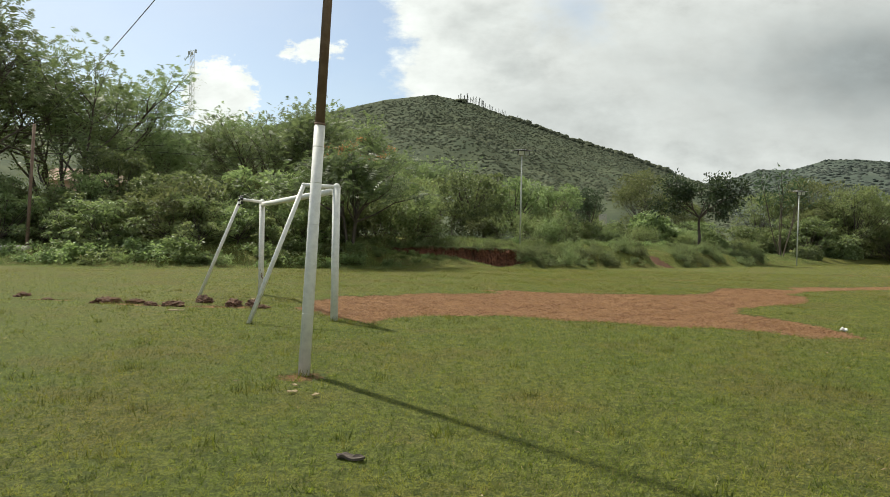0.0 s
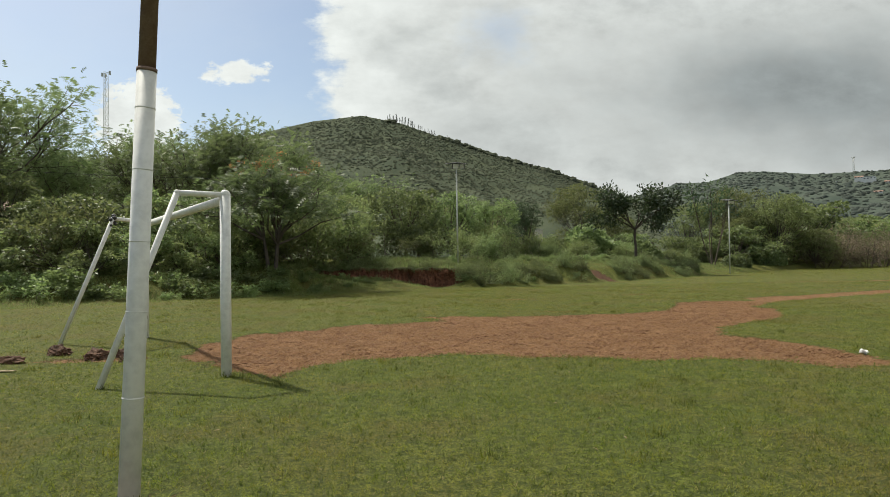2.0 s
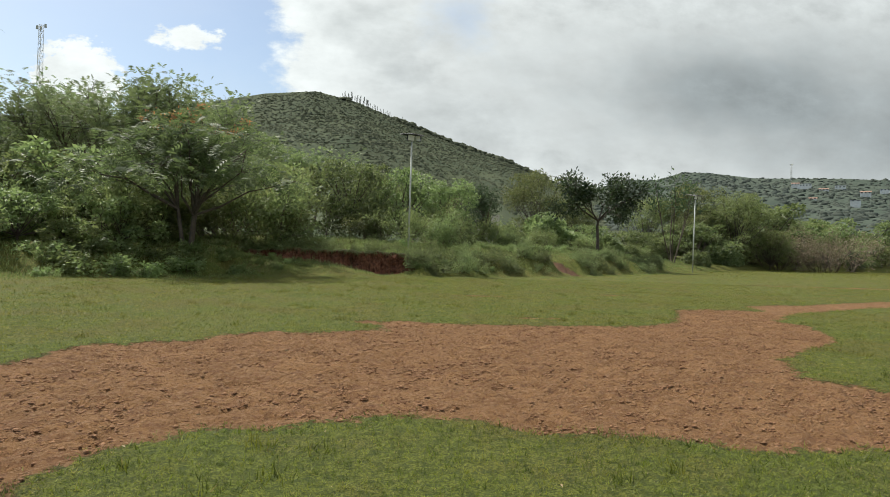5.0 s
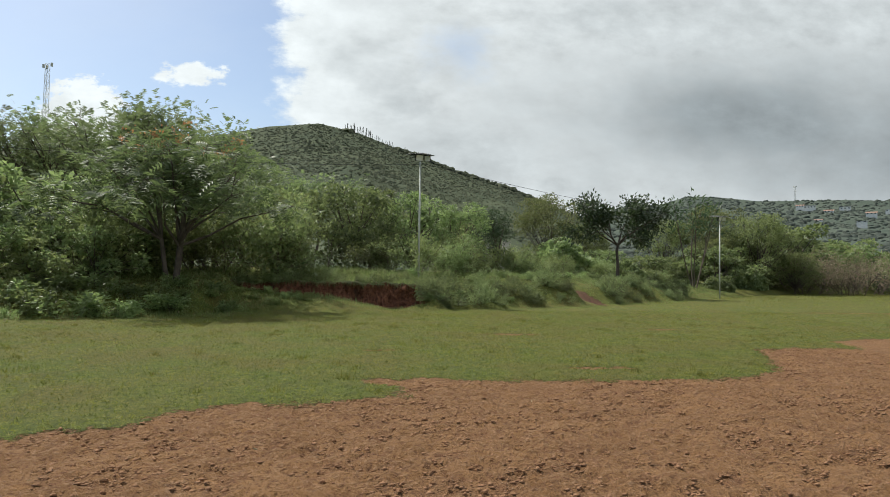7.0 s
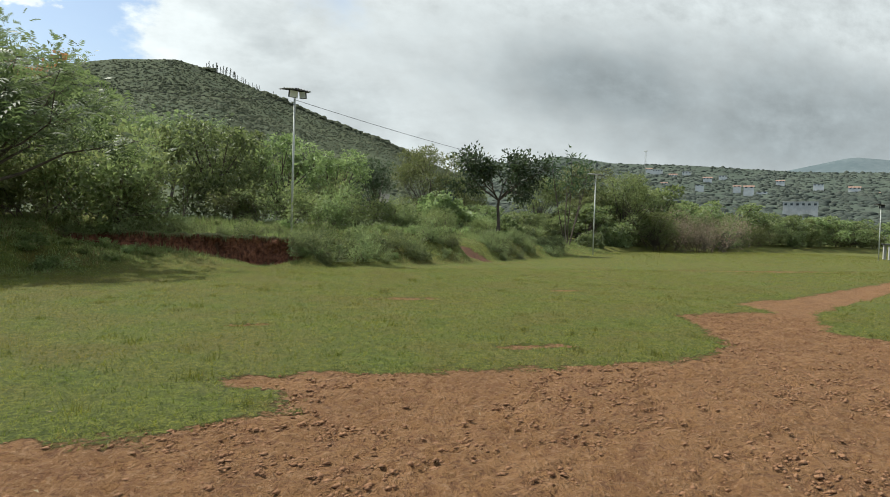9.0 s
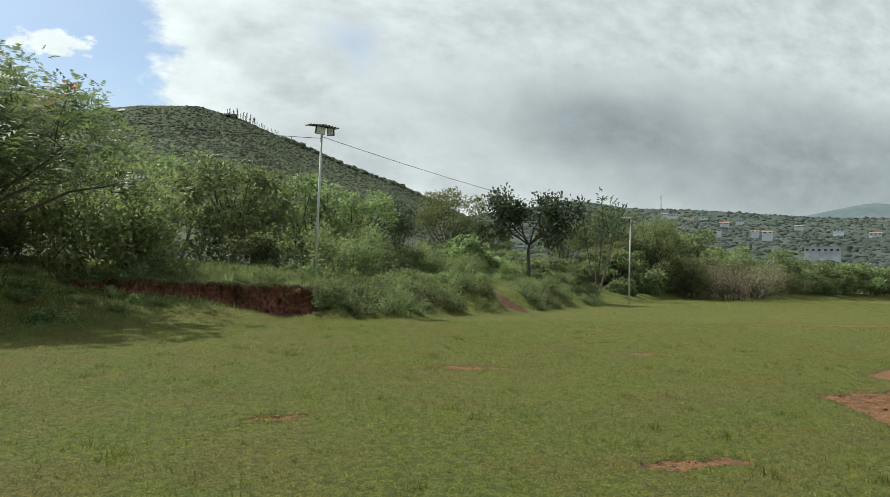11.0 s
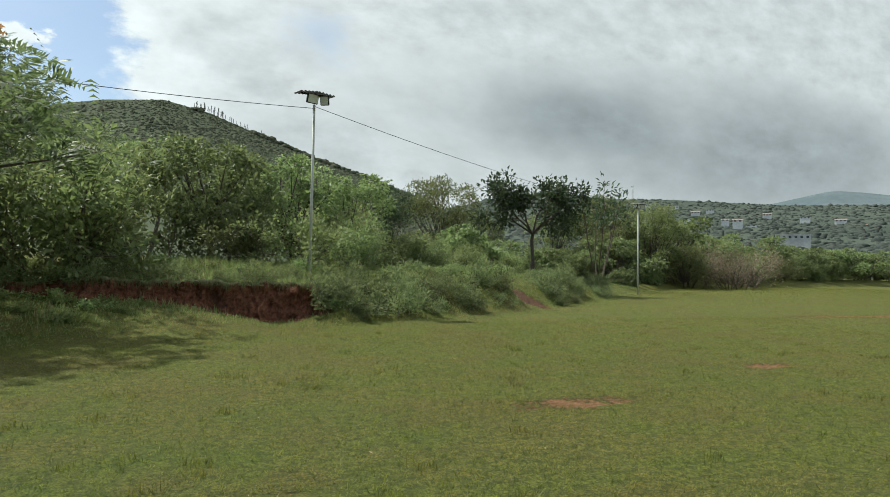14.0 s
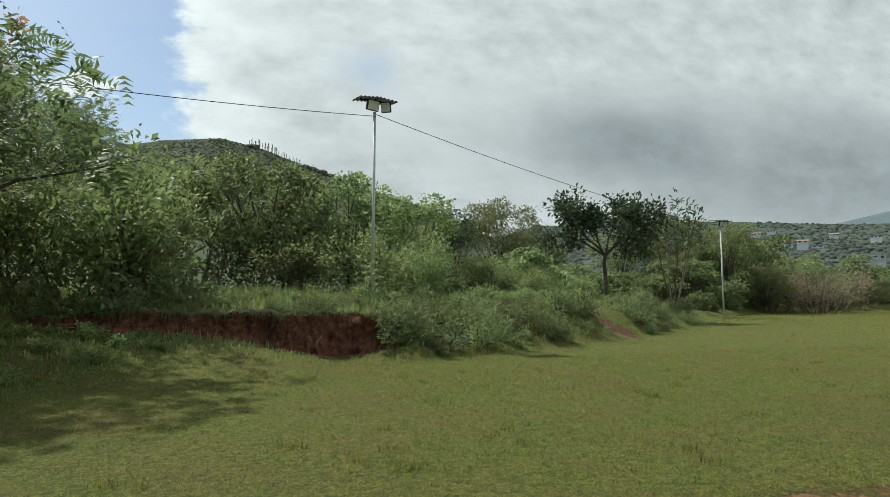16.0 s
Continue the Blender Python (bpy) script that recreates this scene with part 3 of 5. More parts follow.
def build_cut_face():
    """The broken red face: lumpy soil with ledges, under an overhanging lip."""
    nx, nz = 330, 30
    x = np.linspace(-5.5, 3.38, nx)
    low, top = np.interp(x, CUT_X, CUT_LOW) - 0.08, np.interp(x, CUT_X, CUT_TOP) + 0.06 * wavy(x, x * 0.7, 5.0, 3.0) + 0.05 * wavy(x, x * 0.3, 2.1, 1.0) - 0.01
    verts = []
    for j in range(nz):
        t = j / (nz - 1)
        for i in range(nx):
            p = Vector((x[i] * 1.0, 0, low[i] + (top[i] - low[i]) * t))
            q = Vector((p.x, 3.1, p.z * 0.55))
            d = 0.22 * noise.noise(q * 1.7) + 0.17 * noise.noise(q * 4.3) + 0.10 * noise.noise(q * 9.7) + 0.06 * noise.noise(p * 19) + 0.03 * noise.noise(p * 37)
            ledge = -0.16 * max(0.0, 0.45 - t) * (1 + noise.noise(p * 2.3))
            y = float(cut_line(np.array(x[i]))) + 0.02 + 0.24 * t - 0.22 * max(0.0, t - 0.78) + d + ledge - 0.10 * (1 - t) ** 3
            y += 0.55 * (1 - min(1.0, (3.4 - x[i]) / 0.75, (x[i] + 5.55) / 0.6)) ** 0.7
            verts.append((p.x + 0.05 * noise.noise(p * 6.1), y, p.z))
    i = (np.arange(nz - 1)[:, None] * nx + np.arange(nx - 1)).ravel()
    tris = np.concatenate([np.stack([i, i + 1, i + nx + 1], 1), np.stack([i, i + nx + 1, i + nx], 1)])
    tagged(new("bank_face", mesh_np("bank_face", verts, tris, M_REDSOIL)), "crumbling dark red soil face of the broken bank", "bank", kind="structure")


def build_lip_roots():
    """Dry roots and grass hanging over the broken edge."""
    rng = np.random.default_rng(29)
    n = 2600
    x = rng.uniform(-5.3, 3.3, n)
    x = x[wavy(x, x, 4.0, 2.0) + rng.normal(size=n) * 0.5 > -0.1]
    n = len(x)
    top = np.interp(x, CUT_X, CUT_TOP) + 0.06 * wavy(x, x * 0.7, 5.0, 3.0) + 0.05 * wavy(x, x * 0.3, 2.1, 1.0)
    base = np.stack([x, cut_line(x) - 0.02 - 0.14 * rng.random(n), top + 0.04 * rng.random(n)], 1)
    side = np.stack([np.full(n, 0.007), np.zeros(n), np.zeros(n)], 1) * rng.uniform(0.6, 1.5, (n, 1))
    drop = np.stack([rng.normal(size=n) * 0.05, -0.06 - 0.08 * rng.random(n), -0.05 - 0.24 * rng.random(n) ** 2], 1)
    v = np.stack([base - side, base + side, base + drop], 1).reshape(-1, 3)
    tagged(new("lip_grass", mesh_np("lip_grass", v, np.arange(3 * n).reshape(-1, 3), M_WEED)), "grass and roots hanging over the broken bank edge", "grass", kind="stuff")


build_cut_face()
build_lip_roots()

# ---- hills ----
MAIN_AZ = [-80, -50, -35, -27, -20, -15, -11.7, -9, -4.5, -0.8, 2.3, 5.5, 9.2, 12.9, 16.3, 20, 24, 29, 36]
MAIN_EL = [6, 7.5, 8.5, 8.8, 9.9, 11.4, 12.3, 13.0, 13.6, 12.9, 11.8, 10.7, 9.4, 8.3, 6.9, 5.5, 4.0, 2.4, 0.5]
FAR_AZ = [8, 16, 19, 22.3, 24.1, 26.5, 28.9, 31, 34.4, 40.7, 47, 49.5, 56, 66, 80, 95]
FAR_EL = [2, 4.6, 5.4, 6.0, 6.6, 6.5, 7.2, 7.1, 6.6, 6.4, 5.9, 5.7, 5.5, 5.4, 5, 4]
MIST_AZ = [30, 38, 44, 48, 50.8, 52.7, 54.9, 56.6, 58.2, 59.6, 62, 75, 95]
MIST_EL = [3, 4.6, 5.2, 5.8, 6.4, 6.8, 6.5, 6.2, 6.6, 6.2, 6.0, 6.1, 5.6]


def hill_z(az, r, table_az, table_el, ridge, start):
    top = np.tan(np.radians(np.interp(az, table_az, table_el))) * ridge
    f = np.clip((r - start) / (ridge - start), 0, 1)
    up = f ** 1.25 * (1 - 0.1 * np.sin(f * 3.14))
    folds = (wavy(az * 12, r * 0.9, 0.02, 1.0) * 0.05 + 0.025 * wavy(az * 30, r, 0.03, 2.0)) * np.sin(np.clip(f, 0, 1) * 3.14)
    down = np.clip((r - ridge) / (ridge * 0.6), 0, 1)
    return 1.4 + top * (up + folds) * (1 - down * 0.8) - 3 * (f <= 0)


def build_hill(name, mat, table_az, table_el, ridge, start, n_az, n_r, label):
    az = np.linspace(table_az[0], table_az[-1], n_az)
    r = np.concatenate([np.linspace(start, ridge, n_r), np.linspace(ridge * 1.06, ridge * 1.6, 6)])
    A, R = np.meshgrid(az, r)
    Z = hill_z(A, R, table_az, table_el, ridge, start)
    X, Y = 0.1 + R * np.sin(np.radians(A)), 8 + R * np.cos(np.radians(A))
    Z[0] -= 4
    i = (np.arange(len(r) - 1)[:, None] * n_az + np.arange(n_az - 1)).ravel()
    tris = np.concatenate([np.stack([i, i + 1, i + n_az + 1], 1), np.stack([i, i + n_az + 1, i + n_az], 1)])
    return tagged(new(name, mesh_np(name, np.stack([X, Y, Z], -1), tris, mat, True)), label, "hill", kind="structure")


build_hill("backdrop_hill", M_HAZYHILL, MAIN_AZ, MAIN_EL, 860, 160, 240, 70, "steep scrub-covered green hill behind the field")
build_hill("backdrop_ridge", M_HAZYFARHILL, FAR_AZ, FAR_EL, 1050, 220, 160, 60, "distant green ridge dotted with houses")
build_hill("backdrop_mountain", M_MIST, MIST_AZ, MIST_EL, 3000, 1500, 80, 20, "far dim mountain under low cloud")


def hill_point(az, r, main=True):
    t = (MAIN_AZ, MAIN_EL, 860, 160) if main else (FAR_AZ, FAR_EL, 1050, 220)
    return np.stack([0.1 + r * np.sin(np.radians(az)), 8 + r * np.cos(np.radians(az)), hill_z(az, r, *t)], -1)


def canopy(name, rng, centres, radius, mat, label):
    """Far scrub and woods: each clump a rough six-sided leafy dome."""
    n = len(centres)
    a = np.arange(6) * 1.0472
    dome = np.concatenate([np.stack([np.cos(a), np.sin(a), np.full(6, -0.5)], 1), np.stack([np.cos(a + 0.5) * 0.86, np.sin(a + 0.5) * 0.86, np.full(6, 0.42)], 1), [(0, 0, 0.95)]])
    tri = [(i, (i + 1) % 6, 6 + i) for i in range(6)] + [((i + 1) % 6, 6 + (i + 1) % 6, 6 + i) for i in range(6)] + [(6 + i, 6 + (i + 1) % 6, 12) for i in range(6)]
    v = dome[None] * (1 + rng.normal(size=(n, 13, 1)) * 0.16) + rng.normal(size=(n, 13, 3)) * 0.10
    v = v * radius[:, None, None] * np.stack([np.ones(n), np.ones(n), rng.uniform(0.35, 0.8, n)], 1)[:, None] + centres[:, None]
    t = (np.arange(n)[:, None, None] * 13 + np.array(tri)).reshape(-1, 3)
    return tagged(new(name, mesh_np(name, v, t, mat, True)), label, "woods", kind="stuff")


def build_scrub():
    rng = np.random.default_rng(11)
    n = 25000
    az, r = rng.uniform(-30, 24, n), 320 + 548 * rng.random(n) ** 0.8
    wood = wavy(az * 9, r * 0.8, 0.017, 1.0) + 0.6 * wavy(az * 9, r, 0.05, 2.0) + 0.5 * (r > 800)
    keep = wood + rng.normal(size=n) * 0.4 > -0.75
    c = hill_point(az[keep], r[keep])
    canopy("hillside_scrub", rng, c, (0.8 + 1.5 * rng.random(len(c)) ** 2.2) * (0.9 + 0.35 * np.clip(wood[keep], -0.5, 1.2)), M_HAZYHILLLEAF, "scrub and small trees covering the hillside")
    az = np.concatenate([rng.uniform(2.6, 17, 260), rng.uniform(-2.4, -1.4, 16)])
    c = hill_point(az, 846 + 14 * rng.random(len(az)))
    canopy("crest_woods", rng, c + (0, 0, 1.5), 2.2 + 2.8 * rng.random(len(c)) ** 1.4, M_HAZYHILLLEAF, "dark rounded trees along the hill crest")
    n = 12000
    az, r = rng.uniform(14, 74, n), 190 + 875 * rng.random(n) ** 0.8
    keep = wavy(az * 9, r, 0.02, 3.0) + rng.normal(size=n) * 0.6 > -1.1
    c = hill_point(az[keep], r[keep], False)
    canopy("ridge_woods", rng, c, 1.4 + 2.6 * rng.random(len(c)) ** 2.0, M_HAZYRIDGELEAF, "woods between houses on the distant ridge")


build_scrub()

# ---- goal, poles, cables ----


def elbow(bm, p, r):
    bmesh.ops.create_uvsphere(bm, u_segments=14, v_segments=8, radius=r, matrix=Matrix.Translation(p))


def build_goal():
    np_, fp_ = Vector((-2.33, 11.36, 0)), Vector((-5.275, 15.93, 0))
    nb, fb = Vector((-3.6, 10.75, 0)), Vector((-6.44, 15.06, 0))
    nt_, ft_ = Vector((-2.82, 11.06, 2.3)), Vector((-5.48, 15.05, 2.3))
    goal = thing("football_goal", Matrix.Translation(np_), "white painted steel pipe goal frame without net, rust-spotted, on bare soil", "goal")
    o = np_

    def pipe(name, p, q, r, label="", ends=True):
        bm = bmesh.new()
        tube(bm, p - o, q - o, r, r, 20)
        return part(name, bm, M_WHITE, goal, label)

    up = Vector((0, 0, 2.3))
    down = Vector((0, 0, -0.25))
    for base in (np_, fp_):
        post = pipe("post", base + down, base + up, 0.066)
        for k in range(9):
            bm = bmesh.new()
            side = (fp_ - np_).normalized() * (1 if base == np_ else -1)
            z = 0.25 + k * 0.235
            c = base + Vector((0, 0, z)) - o + side * 0.066
            for a in range(5):
                b0, b1 = radians(-90 + a * 45), radians(-45 + a * 45)
                tube(bm, c + side * 0.016 * math.cos(b0) + Vector((0, 0, 0.016 * math.sin(b0))), c + side * 0.016 * math.cos(b1) + Vector((0, 0, 0.016 * math.sin(b1))), 0.0035, 0.0035, 6)
            part("net_hook", bm, M_WHITE, post)
    bm = bmesh.new()
    tube(bm, np_ + up - o - Vector((0, 0, 0.06)), fp_ + up - o - Vector((0, 0, 0.06)), 0.058, 0.058, 20)
    bar = part("crossbar", bm, M_WHITE, goal)
    for base in (np_, fp_):
        bm = bmesh.new()
        elbow(bm, base + up - o, 0.068)
        part("corner_weld", bm, M_WHITE, goal)
    for base, back, top in ((np_, nb, nt_), (fp_, fb, ft_)):
        pipe("top_stay", base + up, top, 0.036)
        d = (back - top).normalized()
        pipe("back_stay", top, back + d * 0.25, 0.038)
        bm = bmesh.new()
        elbow(bm, top - o, 0.040)
        part("corner_weld", bm, M_WHITE, goal)
    # dark rag knotted on the rear corner
    bm = bmesh.new()
    for k in range(6):
        p = ft_ - o + Vector((0.03 * math.sin(k * 2.1), 0.03 * math.cos(k * 1.7), 0.05 - k * 0.035))
        bmesh.ops.create_icosphere(bm, subdivisions=1, radius=0.05 - 0.004 * k, matrix=Matrix.Translation(p))
    part("rag", bm, M_CABLE, goal, "dark rag tied to the corner")
    # rust scabs on the far post
    bm = bmesh.new()
    for a0, z0, w, h in ((-1.25, 0.47, 0.55, 0.13), (-0.75, 0.40, 0.30, 0.07), (-1.7, 0.60, 0.25, 0.06)):
        ring = []
        for i in range(9):
            f = i / 8
            half = h * 0.5 * math.sqrt(max(0.02, 1 - (2 * f - 1) ** 2)) * (1 + 0.35 * noise.noise(Vector((f * 5, a0, z0))))
            d = Vector((math.cos(a0 + w * f), math.sin(a0 + w * f), 0)) * 0.0672
            ring.append([bm.verts.new(fp_ - o + d + Vector((0, 0, z0 + k * half))) for k in (-1, 1)])
        for p, q in zip(ring, ring[1:]):
            bm.faces.new((p[0], q[0], q[1], p[1]))
    part("rust_patch", bm, M_RUST, goal, "flaking rust spots low on the far post")


POLE_TOP = Vector((-1.36, 7.15, 6.3))


def build_pole():
    base = Vector((-1.645, 7.15, 0))
    d = (POLE_TOP - base).normalized()
    pole = thing("cable_pole", Matrix.Translation(base), "leaning steel pole, white-painted below and rusty brown above, in the grass", "pole")
    zs = 2.58
    bm = bmesh.new()
    tube(bm, -d * 0.25, d * zs, 0.062, 0.056, 24)
    part("lower_pipe", bm, M_WHITE, pole, "white painted lower pipe")
    bm = bmesh.new()
    tube(bm, d * zs, d * (POLE_TOP - base).length, 0.05, 0.042, 24)
    part("upper_pipe", bm, M_RUST, pole, "rusty brown upper pipe")
    for z in (0.62, 1.13, 1.55, 1.98, 2.35):
        bm = bmesh.new()
        r_ = 0.0632 - 0.006 * z / 2.58
        tube(bm, d * (z - 0.004), d * (z + 0.004), r_, r_, 24)
        part("seam_ring", bm, M_WHITE, pole)
    bm = bmesh.new()
    tube(bm, d * (zs - 0.01), d * (zs + 0.012), 0.0585, 0.0585, 24)
    part("collar", bm, M_RUST, pole)


def build_lamp(base, top, label, group="lamp posts", head=True, yaw=12, r=0.05, mat=None):
    base, top = Vector(base), Vector(top)
    lamp = thing("street_lamp", Matrix.Translation(base), label, "lamp post", group)
    t = top - base
    bm = bmesh.new()
    tube(bm, t.normalized() * -0.4, t, r, r * 0.85, 16)
    part("pole", bm, mat or M_GALV, lamp)
    if head:
        bm = bmesh.new()
        R = Matrix.Translation(t + Vector((0, 0, 0.30))) @ pose(0, 0, 0, 0, 0, yaw)
        # corrugated sheet roof
        n, wx, wy = 40, 1.22, 0.85
        rows = []
        for j in (-1, 1):
            row = []
            for i in range(n + 1):
                x = (i / n - 0.5) * wx
                row.append(bm.verts.new(R @ Vector((x, j * wy / 2, 0.10 + 0.022 * math.sin(i / n * 2 * math.pi * 10) - abs(x) * 0.10 + j * 0.05))))
            rows.append(row)
        for i in range(n):
            bm.faces.new((rows[0][i], rows[0][i + 1], rows[1][i + 1], rows[1][i]))
        bmesh.ops.solidify(bm, geom=bm.faces[:], thickness=0.012)
        part("sheet_roof", bm, M_SHEET, lamp, "small corrugated sheet roof")
        bm = bmesh.new()
        box(bm, 0.95, 0.05, 0.05, R @ Matrix.Translation((0, 0, 0.04)), 0.006)
        box(bm, 0.05, 0.6, 0.04, R @ Matrix.Translation((0, 0, 0.075)), 0.006)
        part("bracket", bm, M_DARKMETAL, lamp)
        for k, x, turn in ((0, -0.10, 12), (1, 0.33, -40)):
            S = R @ Matrix.Translation((x, -0.10, -0.13)) @ pose(0, 0, 0, 14, 0, turn)
            bm = bmesh.new()
            box(bm, 0.42 if k == 0 else 0.30, 0.09, 0.32, S, 0.015)
            fl = part("floodlight", bm, M_DARKMETAL, lamp)
            bm = bmesh.new()
            box(bm, 0.37 if k == 0 else 0.25, 0.012, 0.27, S @ Matrix.Translation((0, -0.05, 0)), 0.004)
            part("lens", bm, M_LENS, fl, "pale floodlight glass")
    return lamp


def build_cable(p, q, sag, label="black overhead cable strung between poles"):
    p, q = Vector(p), Vector(q)
    bm = bmesh.new()
    side = (q - p).cross(Vector((0, 0, 1))).normalized()
    up = side.cross(q - p).normalized()
    last = None
    for i in range(33):
        f = i / 32
        c = p.lerp(q, f) - p - Vector((0, 0, sag * 4 * f * (1 - f)))
        ring = [bm.verts.new(c + (side * math.cos(a * 1.0472) + up * math.sin(a * 1.0472)) * 0.010) for a in range(6)]
        for k in range(6 if last else 0):
            bm.faces.new((last[k], last[k - 1], ring[k - 1], ring[k]))
        last = ring
    me = bpy.data.meshes.new("overhead_cable")
    bm.to_mesh(me)
    bm.free()
    me.materials.append(M_CABLE)
    ob = new("overhead_cable", me)
    ob.location = p
    tagged(ob, label, "cable", "overhead cables")


L1 = Vector((2.785, 40.1, float(ground_z(2.785, 40.1))))
L1T = Vector((2.785, 40.1, 6.98))
L2 = Vector((27.07, 54.26, 0.0))
L2T = Vector((27.3, 54.6, 6.0))
LP = Vector((-22.6, 30.6, float(ground_z(-22.6, 30.6))))
RP = Vector((61.5, 56.3, float(ground_z(61.5, 56.3))))
build_goal()
build_pole()
build_lamp(L1, L1T, "tall pale lamp pole with sheet roof and two floodlights")
build_lamp(L2, L2T, "pale leaning lamp pole with flat sheet roof at the field edge", yaw=15)
build_lamp(LP, LP + Vector((0.3, 0, 6.2)), "bare dark weathered pole in the bushes", head=False, r=0.08, mat=M_RUST)
build_lamp(RP, RP + Vector((0, 0, 5.2)), "pale lamp pole at the far side of the field", yaw=70)
build_cable(POLE_TOP - Vector((0, 0, 0.1)), LP + Vector((0.3, 0, 6.1)), 0.35)
build_cable(LP + Vector((0.3, 0, 5.4)), L1T - Vector((0, 0, 0.12)), 0.6)
build_cable(L1T - Vector((0, 0, 0.05)), L2T, 0.35)

# ---- plants ----


def plant(name, kind, label, category, group, trunk, crown, extra=None, trunk_name="trunk", crown_name="crown"):
    ob = thing(name, Matrix.Translation((0, 0, -500)), label, category, group)
    st = part(trunk_name, trunk, None, ob)
    if trunk_name == "stem":
        tagged(st, kind="stuff")
    part(crown_name, crown, None, ob)
    for n, me, lab in extra or ():
        tagged(part(n, me, None, ob, lab), kind="stuff")
    return ob


def make_feathery_tree(seed, h=13.0, mat=None, crown_n=2500, size=0.60):
    rng = np.random.default_rng(seed)
    segs, tips = [], []
    o = dict(wig=0.16, up=0.10, kids=2, keep=0.75, spread=0.85, short=0.62, first=1, flat=0.12)
    for k in range(2):
        a = rng.uniform(0, 6.28)
        grow(rng, (0.25 * math.cos(a), 0.25 * math.sin(a), -0.3), np.array((0.28 * math.cos(a), 0.28 * math.sin(a), 1.0)), h * 0.42, h * 0.014, 3, o, segs, tips)
    zmax = max(t[0][2] for t in tips)
    k = h / (zmax + 0.5)
    segs = [(p * k, q * k, a * k, b * k) for p, q, a, b in segs]
    tips = [(p * k, d) for p, d in tips]
    v, t = foliage(rng, tips, crown_n, 0.95, size, 0, "frond")
    return limb_mesh("trunk", stoutest(segs, 0.5), M_BARK, 4), mesh_np("crown", v, t, mat or M_FEATHER)


def make_round_tree():
    """The single tree on the bank: clear stem, two dark leafy lobes."""
    rng = np.random.default_rng(21)
    segs, tips = [], []
    stem = [np.array(p, float) for p in ((0, 0, -0.3), (0.02, 0, 0.9), (-0.05, 0.02, 1.9), (0.0, 0.0, 2.3))]
    for p, q, a in zip(stem, stem[1:], (0.125, 0.105, 0.095)):
        segs.append((p, q, a, a * 0.9))
    o = dict(wig=0.16, up=0.06, kids=2, keep=0.8, spread=0.7, short=0.6, first=1)
    for dx, dy, dz, ln in ((-0.95, 0.1, 0.85, 2.1), (0.85, -0.1, 0.95, 2.2), (-0.5, 0.5, 1.0, 1.9), (0.45, 0.5, 0.9, 1.8), (0.2, -0.6, 0.7, 1.5), (-0.7, -0.5, 0.6, 1.5), (1.1, 0.2, 0.45, 1.6)):
        grow(rng, stem[-1], np.array((dx, dy, dz)), ln, 0.062, 2, o, segs, tips)
    v, t = foliage(rng, tips, 5600, 0.46, 0.25, 0.52, "leaf")
    return limb_mesh("trunk", segs, M_BARK, 7), mesh_np("crown", v, t, M_DARK)


def make_flame_tree():
    """Flat-topped tree: short forked stem, arching limbs, umbrella of feathery leaves, orange flowers."""
    rng = np.random.default_rng(5)
    segs, hubs = [], []
    feet = [np.array(p, float) for p in ((-0.12, 0, -0.3), (0.12, 0.05, -0.3), (0.02, -0.12, -0.3))]
    forks = [np.array(p, float) for p in ((-0.38, 0.1, 1.35), (0.34, 0.1, 1.5), (0.05, -0.3, 1.15))]
    for f, g in zip(feet, forks):
        mid = f * 0.5 + g * 0.5 + rng.normal(size=3) * 0.05
        segs += [(f, mid, 0.10, 0.08), (mid, g, 0.08, 0.065)]
    for k in range(21):
        a = k * 2.4 + rng.uniform(-0.2, 0.2)
        reach = (1.2, 2.5, 3.7)[k % 3] * rng.uniform(0.85, 1.1)
        p = min(forks, key=lambda g: -g[0] * math.cos(a) - g[1] * math.sin(a))
        rise = 4.45 - 0.115 * reach ** 2
        last, r = p, 0.05
        for f in (0.25, 0.5, 0.75, 1.0):
            q = np.array((p[0] + (reach * math.cos(a) - p[0]) * f, p[1] + (reach * math.sin(a) - p[1]) * f, p[2] + (rise - p[2]) * f ** 0.8)) + rng.normal(size=3) * 0.10
            segs.append((last, q, r, r * 0.7))
            last, r = q, r * 0.7
            if f >= 0.5:
                for _ in range(5):
                    b_ = rng.uniform(0, 6.28)
                    e = q + np.array((math.cos(b_) * 0.9, math.sin(b_) * 0.9, 0.55)) * rng.uniform(0.5, 1.2) - np.array((0, 0, 1.1 * rng.random()))
                    e[2] = min(e[2], 4.85 - 0.115 * float(e[0] ** 2 + e[1] ** 2))
                    if e[2] < 2.3 - 0.22 * max(0.0, math.hypot(e[0], e[1]) - 1.5) + 0.4 * rng.random():
                        continue
                    segs.append((q, e, r * 0.4, 0.006))
                    hubs.append((e, unit(e - q)))
    cs, ds = [], []
    for e, d in hubs:
        n = 13
        a = rng.uniform(0, 6.28, n)
        cs.append(e + rng.normal(size=(n, 3)) * (0.26, 0.26, 0.16) - (0, 0, 0.05))
        ds.append(np.stack([np.cos(a), np.sin(a), rng.uniform(-0.8, 0.5, n)], 1))
    v, t = frond_arrays(rng, np.concatenate(cs), np.concatenate(ds), 0.42, 5)
    top = np.array([e for e, d in hubs if e[2] > 3.9])
    pick = top[rng.integers(0, len(top), 60)] + (0, 0, 0.10)
    c = np.repeat(pick, 9, 0) + rng.normal(size=(len(pick) * 9, 3)) * (0.12, 0.12, 0.06)
    fv, ft = leaf_arrays(rng, c, rng.normal(size=c.shape) + (0, 0, 0.7), 0.10, 0.7)
    return limb_mesh("trunk", segs, M_BARK, 7), mesh_np("crown", v, t, M_FLAME), mesh_np("flowers", fv, ft, M_FLOWER)


